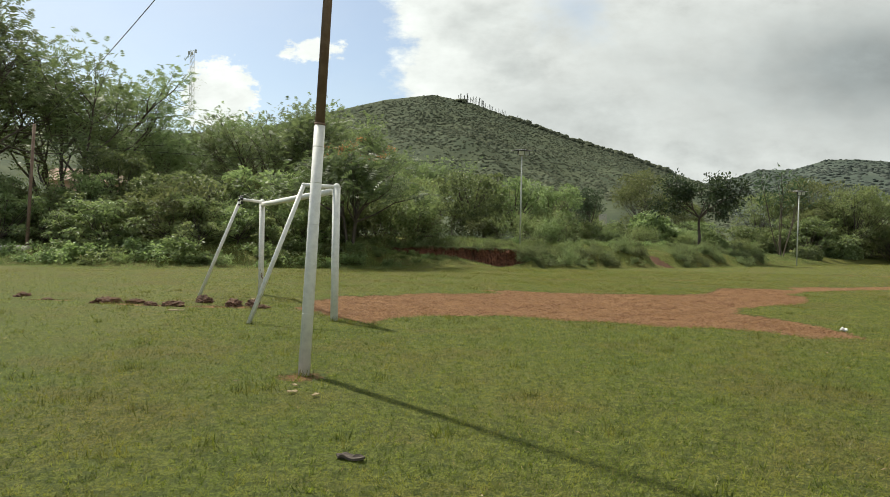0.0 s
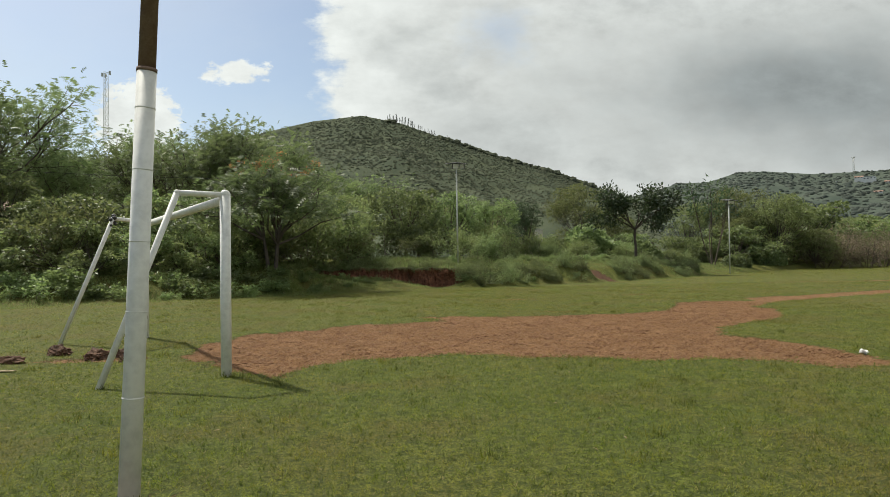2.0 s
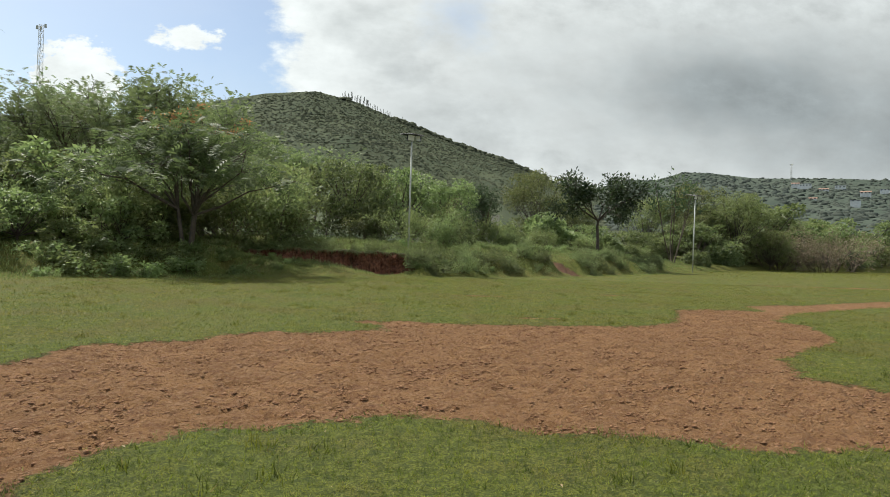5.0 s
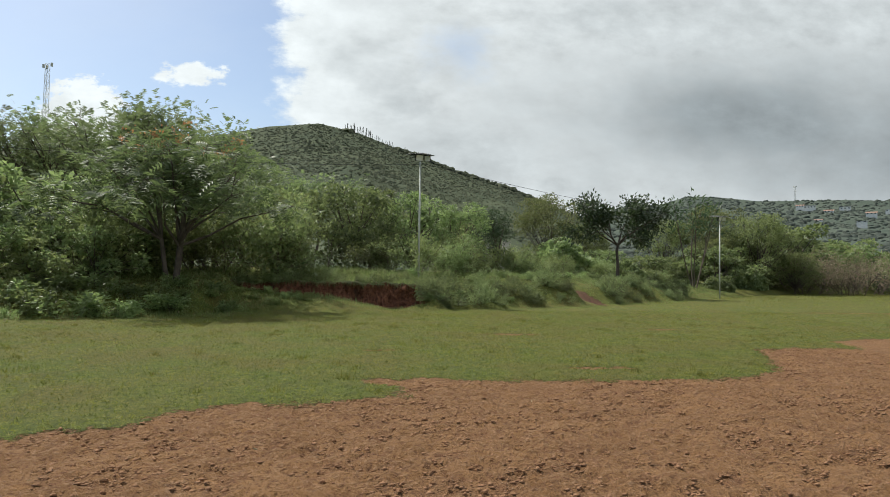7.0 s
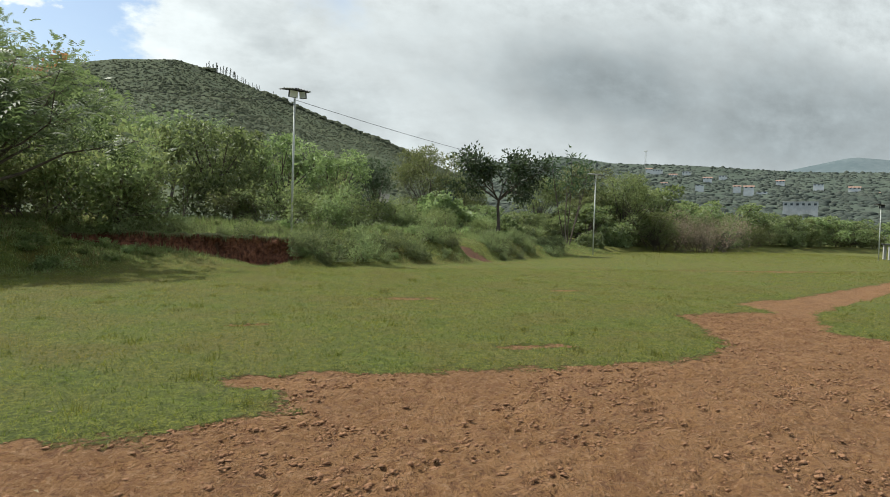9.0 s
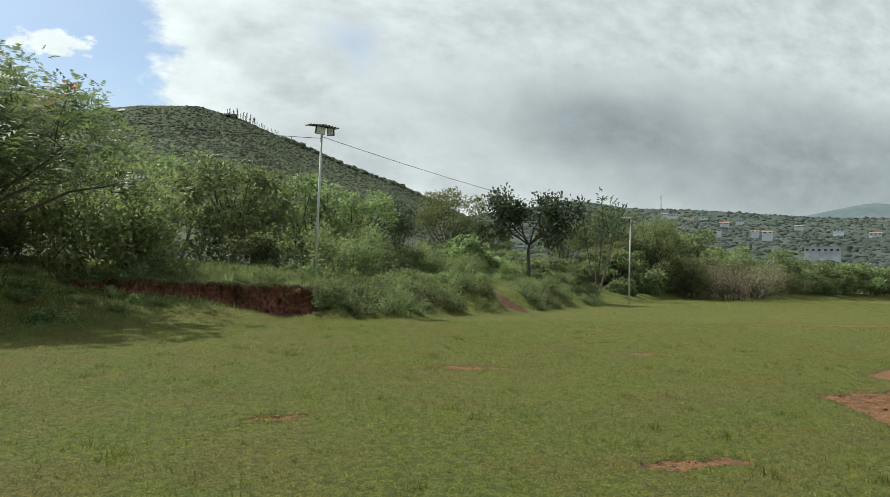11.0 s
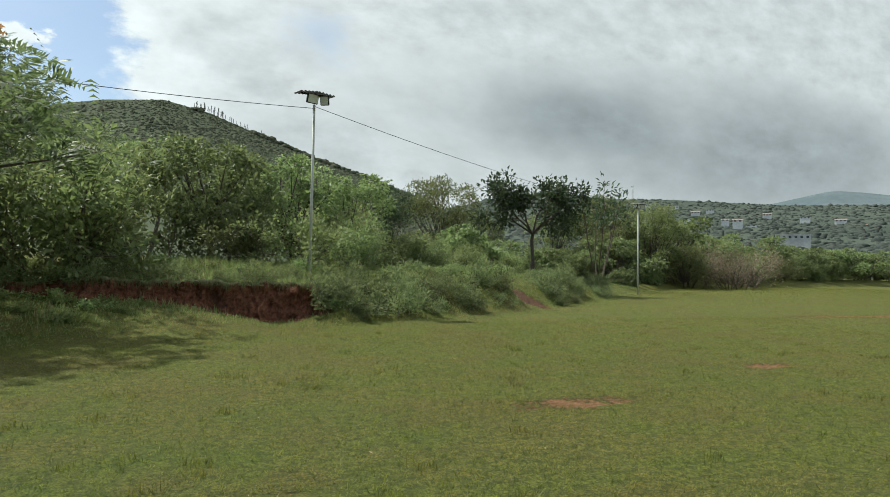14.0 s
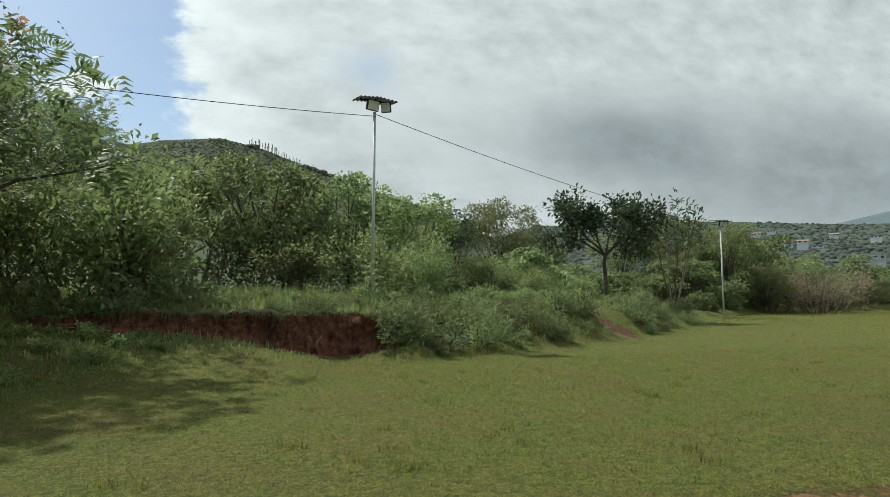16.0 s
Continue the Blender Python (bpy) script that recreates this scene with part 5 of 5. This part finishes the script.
def build_grass():
    rng = np.random.default_rng(17)
    n = 340000
    # closest along the walked strip, thinning outwards
    y = np.where(rng.random(n) < 0.42, rng.uniform(2.4, 12.5, n), rng.uniform(12.5, 36, n))
    x = 1.2 + (y - 2) * 0.06 + rng.normal(size=n) * (2.6 + 4.5 * rng.random(n))
    keep = (bare_value(x, y) + rng.normal(size=n) * 0.12 < 0.47) & (bank_s(x, y) < 0.5)
    x, y = x[keep], y[keep]
    lush = 0.5 + 0.5 * wavy(x, y, 0.9, 5.0)
    clump = wavy(x, y, 14.0, 1.0) + 0.7 * wavy(x, y, 31.0, 2.0)
    h = (0.034 + 0.034 * rng.random(len(x)) ** 1.5) * (0.75 + 0.5 * lush) * (0.95 + 0.5 * clump)
    blades("lawn_grass", rng, x, y, h, np.full(len(x), 0.0095), M_BLADE, "short trodden lawn grass with yellowed patches", 1.4, 0.0, 0.35)
    # low leafy tufts, each a spray of short blades
    near, right, left, far = 170000, 42000, 14000, 24000
    y = np.concatenate([2.6 + 34 * rng.random(near) ** 1.05, rng.uniform(12, 37, right), rng.uniform(8, 30, left), rng.uniform(36, 76, far)])
    u = rng.random(len(y))
    x = np.concatenate([1.2 + (y[:near] - 2) * 0.10 + (2 * u[:near] - 1) * (4.5 + 0.30 * (y[:near] - 2)), 5 + u[near:near + right] * (4 + 1.15 * y[near:near + right]),
                        -18 + 14 * u[near + right:-far], 2 + 76 * u[-far:]])
    n = len(x)
    coarse = np.concatenate([np.full(near, 0.58), np.interp(x[near:near + right], (8, 45), (0.7, 1.9)), np.full(left, 1.0), np.interp(y[-far:], (36, 76), (1.3, 2.6))])
    keep = (bare_value(x, y) + rng.normal(size=n) * 0.12 < 0.45) & (bank_s(x, y) < 0.4)
    x, y, coarse = x[keep], y[keep], coarse[keep]
    n = len(x)
    base = np.stack([x, y, ground_z(x, y) + 0.02 * wavy(x, y, 1.1, 3.0) - 0.008], 1)
    a0, size = rng.uniform(0, 6.283, n), rng.uniform(0.6, 1.35, n) * coarse
    vs = [base]
    for k in range(4):
        a = a0 + k * 1.571 + rng.normal(size=n) * 0.35
        out, up = rng.uniform(0.018, 0.038, n) * size, rng.uniform(0.022, 0.046, n) * size
        for da, f in ((-0.15, 0.8), (0.15, 1.0)):
            vs.append(base + np.stack([np.cos(a + da) * out, np.sin(a + da) * out, up * f], 1))
    v = np.stack(vs, 1).reshape(-1, 3)
    t = (np.arange(n)[:, None, None] * 9 + np.array([(0, 2 * k + 1, 2 * k + 2) for k in range(4)])).reshape(-1, 3)
    tagged(new("lawn_sprays", mesh_np("lawn_sprays", v, t, M_BLADE)), "dense low sprays of lawn grass, dark and yellow-green", "grass", kind="stuff")
    # taller tufts
    n = 420
    cx, cy = rng.uniform(-9, 13, n), rng.uniform(2.5, 34, n)
    keep = bare_value(cx, cy) < 0.4
    cx, cy = np.append(cx[keep], (-1.9, -2.0, -1.75, -2.15, -3.47, -3.4, -2.35, -2.28, -3.6, -1.6)), np.append(cy[keep], (6.28, 6.35, 6.4, 4.57, 7.0, 7.1, 11.25, 11.3, 10.72, 7.0))
    k = 34
    x = np.repeat(cx, k) + rng.normal(size=len(cx) * k) * 0.07
    y = np.repeat(cy, k) + rng.normal(size=len(cx) * k) * 0.07
    blades("lawn_tufts", rng, x, y, rng.uniform(0.05, 0.12, len(x)), np.full(len(x), 0.010), M_BLADE, "scattered taller tufts in the lawn", 0.9)
    # long grass on the bank
    n = 120000
    x = rng.uniform(-32, 34, n)
    f = np.interp(x, FOOT_X, FOOT_Y)
    y = f + rng.uniform(-1.2, 8.5, n)
    s = bank_s(x, y)
    c = y - cut_line(x)
    keep = ~((cut_mask(x) > 0.3) & (c > -0.2) & (c < 0.34)) & ~((np.abs((x - 11.6) - (43.4 - y) * 0.85) < 0.45) & (x > 11.2) & (x < 13.6))
    clump = wavy(x, y, 2.3, 2.0) + 0.5 * wavy(x, y, 5.1, 1.0)
    x, y, clump, s = x[keep], y[keep], clump[keep], s[keep]
    h = np.clip(0.10 + 0.17 * (clump + 0.6), 0.05, 0.5) * rng.uniform(0.5, 1.3, len(x)) * (0.15 + 0.85 * smooth01((s + 0.6) / 1.6)) + 0.07 * ((cut_mask(x) > 0.3) & (np.abs(y - cut_line(x) - 0.42) < 0.12))
    h *= np.where(x > 3.2, np.where(s < 3.2, 0.25, 0.6), 1.0) * np.where((x < -2) & (s < 5.5), 0.42, 1.0)
    blades("bank_grass", rng, x, y, h + 0.03, np.full(len(x), 0.028), M_WEED, "long tussocky grass and weeds on the bank", 0.8)


build_grass()
for key_, ob_ in PROTO.items():
    if key_ not in used:
        for c_ in (*ob_.children_recursive, ob_):
            bpy.data.objects.remove(c_)

# ---- small things on the ground ----


def lump_mesh(name, rng, n, x, y, r, mat, flat=0.6):
    """Loose clods: jittered eight-sided lumps half sunk in the soil."""
    octa = np.array([(1, 0, 0), (0, 1, 0), (-1, 0, 0), (0, -1, 0), (0, 0, 1), (0, 0, -0.6)], float)
    tri = np.array([(0, 1, 4), (1, 2, 4), (2, 3, 4), (3, 0, 4), (1, 0, 5), (2, 1, 5), (3, 2, 5), (0, 3, 5)])
    v = octa[None] * (1 + rng.normal(size=(n, 6, 1)) * 0.3) + rng.normal(size=(n, 6, 3)) * 0.12
    v *= r[:, None, None] * np.array((1.2, 1.0, flat))
    z = ground_z(x, y) + 0.02 * wavy(x, y, 1.1, 3.0) - 0.035 * bare_value(x, y)
    v += np.stack([x, y, z], 1)[:, None]
    t = (np.arange(n)[:, None, None] * 6 + tri).reshape(-1, 3)
    return mesh_np(name, v, t, mat)


def build_clods():
    rng = np.random.default_rng(23)
    n = 120000
    x, y = rng.uniform(-4, 11, n), rng.uniform(10.8, 24, n)
    keep = (bare_value(x, y) > 0.48) & (wavy(x, y, 2.2, 6.0) + 0.8 * wavy(x, y, 7.0, 1.0) + rng.normal(size=n) * 0.5 > 0.1)
    x, y = x[keep], y[keep]
    r = 0.006 + 0.020 * rng.random(len(x)) ** 2.5
    tagged(new("soil_clods", lump_mesh("soil_clods", rng, len(x), x, y, r, M_CLOD)), "dark crumbled clods on the bare soil", "soil", kind="stuff")
    # pale bits of dry leaf and straw over the lawn
    n = 320
    x, y = rng.uniform(-7, 12, n), rng.uniform(2.5, 34, n)
    c = np.stack([x, y, ground_z(x, y) + 0.035], 1)
    v, t = leaf_arrays(rng, c, rng.normal(size=(n, 3)) * (1, 1, 0.2), 0.04, 0.35)
    tagged(new("leaf_litter", mesh_np("leaf_litter", v, t, M_DEADLEAF)), "pale dry leaf scraps and straw in the grass", "litter", kind="stuff")
    # crumbs fallen below the broken bank
    n = 900
    x = rng.uniform(-1.5, 2.9, n)
    y = cut_line(x) - 0.05 - 0.35 * rng.random(n) ** 2
    tagged(new("fallen_soil", lump_mesh("fallen_soil", rng, n, x, y, 0.015 + 0.06 * rng.random(n) ** 3, M_REDSOIL)), "red soil crumbs fallen from the broken bank", "soil", kind="stuff")


build_clods()


def build_mound(x, y, r, h, seed):
    rng = np.random.default_rng(seed)
    bm = bmesh.new()
    bmesh.ops.create_icosphere(bm, subdivisions=4, radius=1)
    for v in bm.verts:
        k = 1 + 0.35 * noise.noise(v.co * 2.1 + Vector((seed, 0, 0))) + 0.24 * noise.noise(v.co * 5.3 + Vector((0, seed, 0))) + 0.15 * noise.noise(v.co * 11 + Vector((0, seed, 3)))
        v.co = Vector((v.co.x * r * k, v.co.y * r * 0.6 * k, max(v.co.z, -0.3) * h * k))
    me = bpy.data.meshes.new("soil_mound")
    bm.to_mesh(me)
    bm.free()
    me.materials.append(M_DUG)
    ob = new("soil_mound", me)
    ob.matrix_world = pose(x, y, float(ground_z(x, y)), 0, 0, rng.uniform(0, 180))
    tagged(ob, "small dug-up heap of dark red soil in the lawn", "soil heap", "soil heaps")


for i_, (x_, y_, r_, h_) in enumerate(((-9.9, 13.9, 0.2, 0.09), (-7.5, 13.15, 0.3, 0.1), (-7.0, 13.3, 0.2, 0.07), (-5.95, 12.85, 0.22, 0.1), (-5.7, 13.7, 0.24, 0.14),
                                       (-4.85, 13.2, 0.26, 0.13), (-4.5, 13.35, 0.22, 0.12), (-4.15, 12.85, 0.18, 0.07), (-6.5, 13.0, 0.16, 0.06), (-8.9, 13.3, 0.14, 0.05))):
    build_mound(x_, y_, r_, h_, i_ + 1)


def build_litter(name, x, y, size, mat, label, category, turn=0.0, lift=0.03):
    """A curled scrap, plank or stone of the given size, on the grass."""
    bm = bmesh.new()
    bmesh.ops.create_grid(bm, x_segments=6, y_segments=4, size=0.5)
    for v in bm.verts:
        v.co.z = 0.5 * noise.noise(v.co * 3 + Vector((x, y, 0))) + 0.3 * v.co.x * v.co.x
        v.co = Vector((v.co.x * size[0] * (1 - 0.5 * abs(v.co.y)), v.co.y * size[1], v.co.z * size[2]))
    bmesh.ops.solidify(bm, geom=bm.faces[:], thickness=max(0.006, size[2] * 0.3))
    me = bpy.data.meshes.new(name)
    bm.to_mesh(me)
    bm.free()
    me.materials.append(mat)
    ob = new(name, me)
    ob.matrix_world = pose(x, y, float(ground_z(x, y)) + lift, 0, 0, turn)
    tagged(ob, label, category)


build_litter("wood_scrap", -5.45, 11.95, (0.32, 0.07, 0.03), M_DEADLEAF, "pale splintered board lying in the grass", "board", 8)
build_litter("dead_leaf", -1.5, 6.28, (0.10, 0.05, 0.02), M_DEADLEAF, "large pale dead leaf on the grass", "leaf", 20)
build_litter("dead_leaf", -1.27, 6.2, (0.085, 0.04, 0.02), M_DEADLEAF, "pale curled dead leaf on the grass", "leaf", 70)
build_litter("dead_leaf", -1.55, 6.52, (0.08, 0.035, 0.02), M_DEADLEAF, "small pale dead leaf by the pole", "leaf", 130)
build_litter("dark_leaf", -0.64, 4.69, (0.20, 0.06, 0.05), M_BARK, "dark withered leaf curled on the grass", "leaf", -15)
build_litter("paper_scrap", 6.52, 11.9, (0.12, 0.09, 0.09), M_WALL, "crumpled white scrap on the bare soil", "litter", 30)
build_litter("fruit_peel", -4.88, 14.3, (0.12, 0.09, 0.07), M_DEADLEAF, "pale orange peel scrap on the grass", "litter", 50)
build_litter("pale_rubble", -22.7, 30.0, (1.5, 0.8, 0.5), M_STONE, "heap of pale rubble at the pole's foot", "rubble", 10, 0.12)


def build_box_house(az, r, el, w, d, h, mat, roof, flat, label, group, base=None, turn=None):
    a = radians(az)
    x, y = 0.25 + r * math.sin(a), 13.0 + r * math.cos(a)
    z = 1.4 + r * math.tan(radians(el)) if base is None else base
    h_all = h + 6.0 if base is None else h
    house = thing("house", pose(x, y, z, 0, 0, -az if turn is None else turn), label, "house", group)
    bm = bmesh.new()
    box(bm, w, d, h_all, Matrix.Translation((0, 0, h - h_all / 2)))
    part("wall", bm, mat, house)
    bm = bmesh.new()
    if flat:
        box(bm, w + 0.5, d + 0.5, 0.25, Matrix.Translation((0, 0, h + 0.13)), 0.03)
    else:
        p = [bm.verts.new(c) for c in ((-w / 2 - 0.4, -d / 2 - 0.5, h), (w / 2 + 0.4, -d / 2 - 0.5, h), (w / 2 + 0.4, d / 2 + 0.5, h), (-w / 2 - 0.4, d / 2 + 0.5, h),
                                       (-w / 2 - 0.4, 0, h + d * 0.28), (w / 2 + 0.4, 0, h + d * 0.28))]
        for f in ((0, 1, 5, 4), (2, 3, 4, 5), (0, 4, 3), (1, 2, 5), (0, 3, 2, 1)):
            bm.faces.new([p[i] for i in f])
    part("roof", bm, roof, house)
    for fl in range(max(1, int(h // 2.9))):
        k = max(2, int(w // 3))
        for i in range(k):
            bm = bmesh.new()
            box(bm, w / k * 0.45, 0.1, 1.2, Matrix.Translation((-w / 2 + w / k * (i + 0.5), -d / 2 - 0.03, fl * 2.9 + 1.6)))
            part("window", bm, M_WINDOW, house)
    return house


for az_, r_, el_, w_, d_, h_, k_ in ((38.3, 900, 6.0, 16, 9, 6, 0), (37.6, 930, 6.1, 11, 8, 4, 1), (40.7, 900, 5.8, 14, 9, 6, 0), (39.6, 860, 5.6, 12, 8, 4, 1), (42.4, 800, 5.3, 12, 8, 4, 1),
                                     (45.6, 620, 4.5, 10, 7, 4, 1), (46.6, 600, 4.1, 10, 7, 3, 0), (43.6, 880, 5.5, 12, 8, 4, 0), (47.9, 820, 5.0, 11, 8, 4, 1), (50.6, 800, 4.7, 12, 8, 4, 0),
                                     (53.0, 780, 4.4, 13, 8, 4, 1), (36.0, 930, 5.9, 11, 8, 3, 0), (34.4, 940, 5.8, 10, 8, 3, 1), (24.6, 880, 5.3, 12, 8, 4, 0), (26.0, 860, 5.1, 10, 7, 3, 1),
                                     (41.8, 700, 4.7, 10, 7, 3, 0), (38.9, 760, 4.9, 9, 7, 3, 1), (52.0, 640, 3.7, 10, 7, 3, 0), (55.0, 700, 3.9, 12, 8, 4, 1), (44.7, 720, 4.6, 9, 7, 3, 1)):
    build_box_house(az_, r_, el_ - 0.12, w_ * 0.85, d_ * 0.7, h_ * 0.55, M_WALL, M_ROOF if k_ else M_TIN, not k_, "small pale house among trees on the ridge", "ridge houses")
build_box_house(49.4, 420, 2.9, 18, 11, 3.0, M_FARWALL, M_FARWALL, True, "long pale building with sheet roof below the ridge", "ridge houses")
build_box_house(-38.3, 74, 0, 7.5, 6, 5.6, M_PINKWALL, M_ROOF, False, "pinkish house with tiled roof behind the trees", "", base=float(ground_z(-45.6, 71)), turn=20)


def build_ruin():
    x, y = 11.4, 66.0
    z = float(ground_z(x, y))
    ruin = thing("stone_ruin", pose(x, y, z, 0, 0, -8), "roofless grey stone wall half hidden by trees", "ruin")
    for name, sx, sz, px, pz in (("pier", 0.9, 3.6, -1.6, 1.8), ("pier", 0.7, 3.4, 0.1, 1.7), ("pier", 0.8, 3.0, 1.7, 1.5), ("lintel", 2.0, 0.5, -0.8, 3.15), ("sill_wall", 4.0, 1.6, 0.0, 0.8)):
        bm = bmesh.new()
        box(bm, sx, 0.42 if name != "pier" else 0.5, sz, Matrix.Translation((px, 0, pz)), 0.04)
        part(name, bm, M_STONE, ruin)


build_ruin()


def build_shelter(x, y, turn):
    """A low shelter at the field's far corner: dark flat roof on pale posts."""
    shelter = thing("field_shelter", pose(x, y, float(ground_z(x, y)), 0, 0, turn), "low shelter with dark flat roof on pale posts", "shelter")
    bm = bmesh.new()
    box(bm, 3.0, 1.5, 0.12, pose(0, 0, 1.62, 3, 0, 0), 0.02)
    part("roof", bm, M_DARKMETAL, shelter, "dark flat roof sheet")
    for px in (-1.2, 1.2):
        for py in (-0.55, 0.55):
            bm = bmesh.new()
            box(bm, 0.28, 0.22, 1.75, Matrix.Translation((px, py, 0.72)), 0.02)
            part("post", bm, M_FARWALL, shelter)


build_shelter(66.5, 57.6, -30)


def build_mast(az, r, top_el, foot_el, wide, name, label):
    a = radians(az)
    z0, z1 = 1.4 + r * math.tan(radians(foot_el)), 1.4 + r * math.tan(radians(top_el))
    mast = thing(name, pose(r * math.sin(a), 8 + r * math.cos(a), z0), label, "mast")
    h, n = z1 - z0, 12
    bm = bmesh.new()
    corner = [Vector((math.cos(k * 2.094), math.sin(k * 2.094), 0)) * wide / 2 for k in range(3)]
    rad = wide * 0.035
    for k in range(3):
        tube(bm, corner[k], corner[k] * 0.75 + Vector((0, 0, h)), rad, rad, 6)
        for i in range(n):
            s0, s1 = 1 - 0.25 * i / n, 1 - 0.25 * (i + 1) / n
            za, zb = Vector((0, 0, h * i / n)), Vector((0, 0, h * (i + 1) / n))
            tube(bm, corner[k] * s0 + za, corner[(k + 1) % 3] * s1 + zb, rad * 0.7, rad * 0.7, 5)
            tube(bm, corner[k] * s1 + zb, corner[(k + 1) % 3] * s1 + zb, rad * 0.6, rad * 0.6, 5)
    part("lattice", bm, M_GALV, mast)
    for k in range(3):
        bm = bmesh.new()
        box(bm, wide * 0.3, wide * 0.18, h * 0.05, Matrix.Translation(corner[k] * 1.3 + Vector((0, 0, h * (0.99 - 0.02 * k)))), 0.05)
        part("antenna", bm, M_GALV, mast)


build_mast(-26.05, 620, 15.8, 10.2, 5.2, "lattice_mast", "pale steel lattice mast on the hill")
build_mast(37.1, 1000, 7.7, 6.0, 3.0, "lattice_mast", "thin lattice mast on the distant ridge")


def make_ridge_tree(seed):
    rng = np.random.default_rng(seed)
    lean = rng.normal(size=2) * 0.05
    z = np.array([-1.0, 3.0, 6.5, 10.0])
    line = [np.array((lean[0] * k, lean[1] * k, k)) for k in z]
    segs = [(p, q, 0.30 - 0.06 * i, 0.24 - 0.06 * i) for i, (p, q) in enumerate(zip(line, line[1:]))]
    n = 110
    k = 2.2 + 8.6 * rng.random(n) ** 0.8
    a = rng.uniform(0, 6.28, n)
    out = rng.random(n) ** 0.6 * (1.25 - 0.095 * k) * rng.choice((0.5, 1.0, 1.25), n)
    c = np.stack([lean[0] * k + np.cos(a) * out, lean[1] * k + np.sin(a) * out, k], 1)
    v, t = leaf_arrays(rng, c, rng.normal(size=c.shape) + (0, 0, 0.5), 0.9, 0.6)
    return limb_mesh("trunk", segs, M_BARK, 5), mesh_np("crown", v, t, M_HAZYRIDGELEAF)


ridge = [plant("ridge_tree", "ridge", "tall thin tree standing on the hill crest", "tree", "crest trees", *make_ridge_tree(131 + k)) for k in range(2)]
for i_ in range(40):
    az_ = -2.1 + 0.15 * i_ + prng.uniform(-0.06, 0.06) + (0.9 if i_ > 30 else 0)
    p_ = hill_point(np.array(az_), np.array(856.0))
    s_ = prng.uniform(0.6, 1.25) * (1.0 if i_ < 22 else 0.55)
    m_ = pose(float(p_[0]), float(p_[1]), float(p_[2]) - 0.5, 0, 0, prng.uniform(0, 360)) @ Matrix.Diagonal((s_, s_, s_, 1))
    if i_ < 2:
        ridge[i_].matrix_world = m_
    else:
        copy_thing(ridge[i_ % 2], m_)
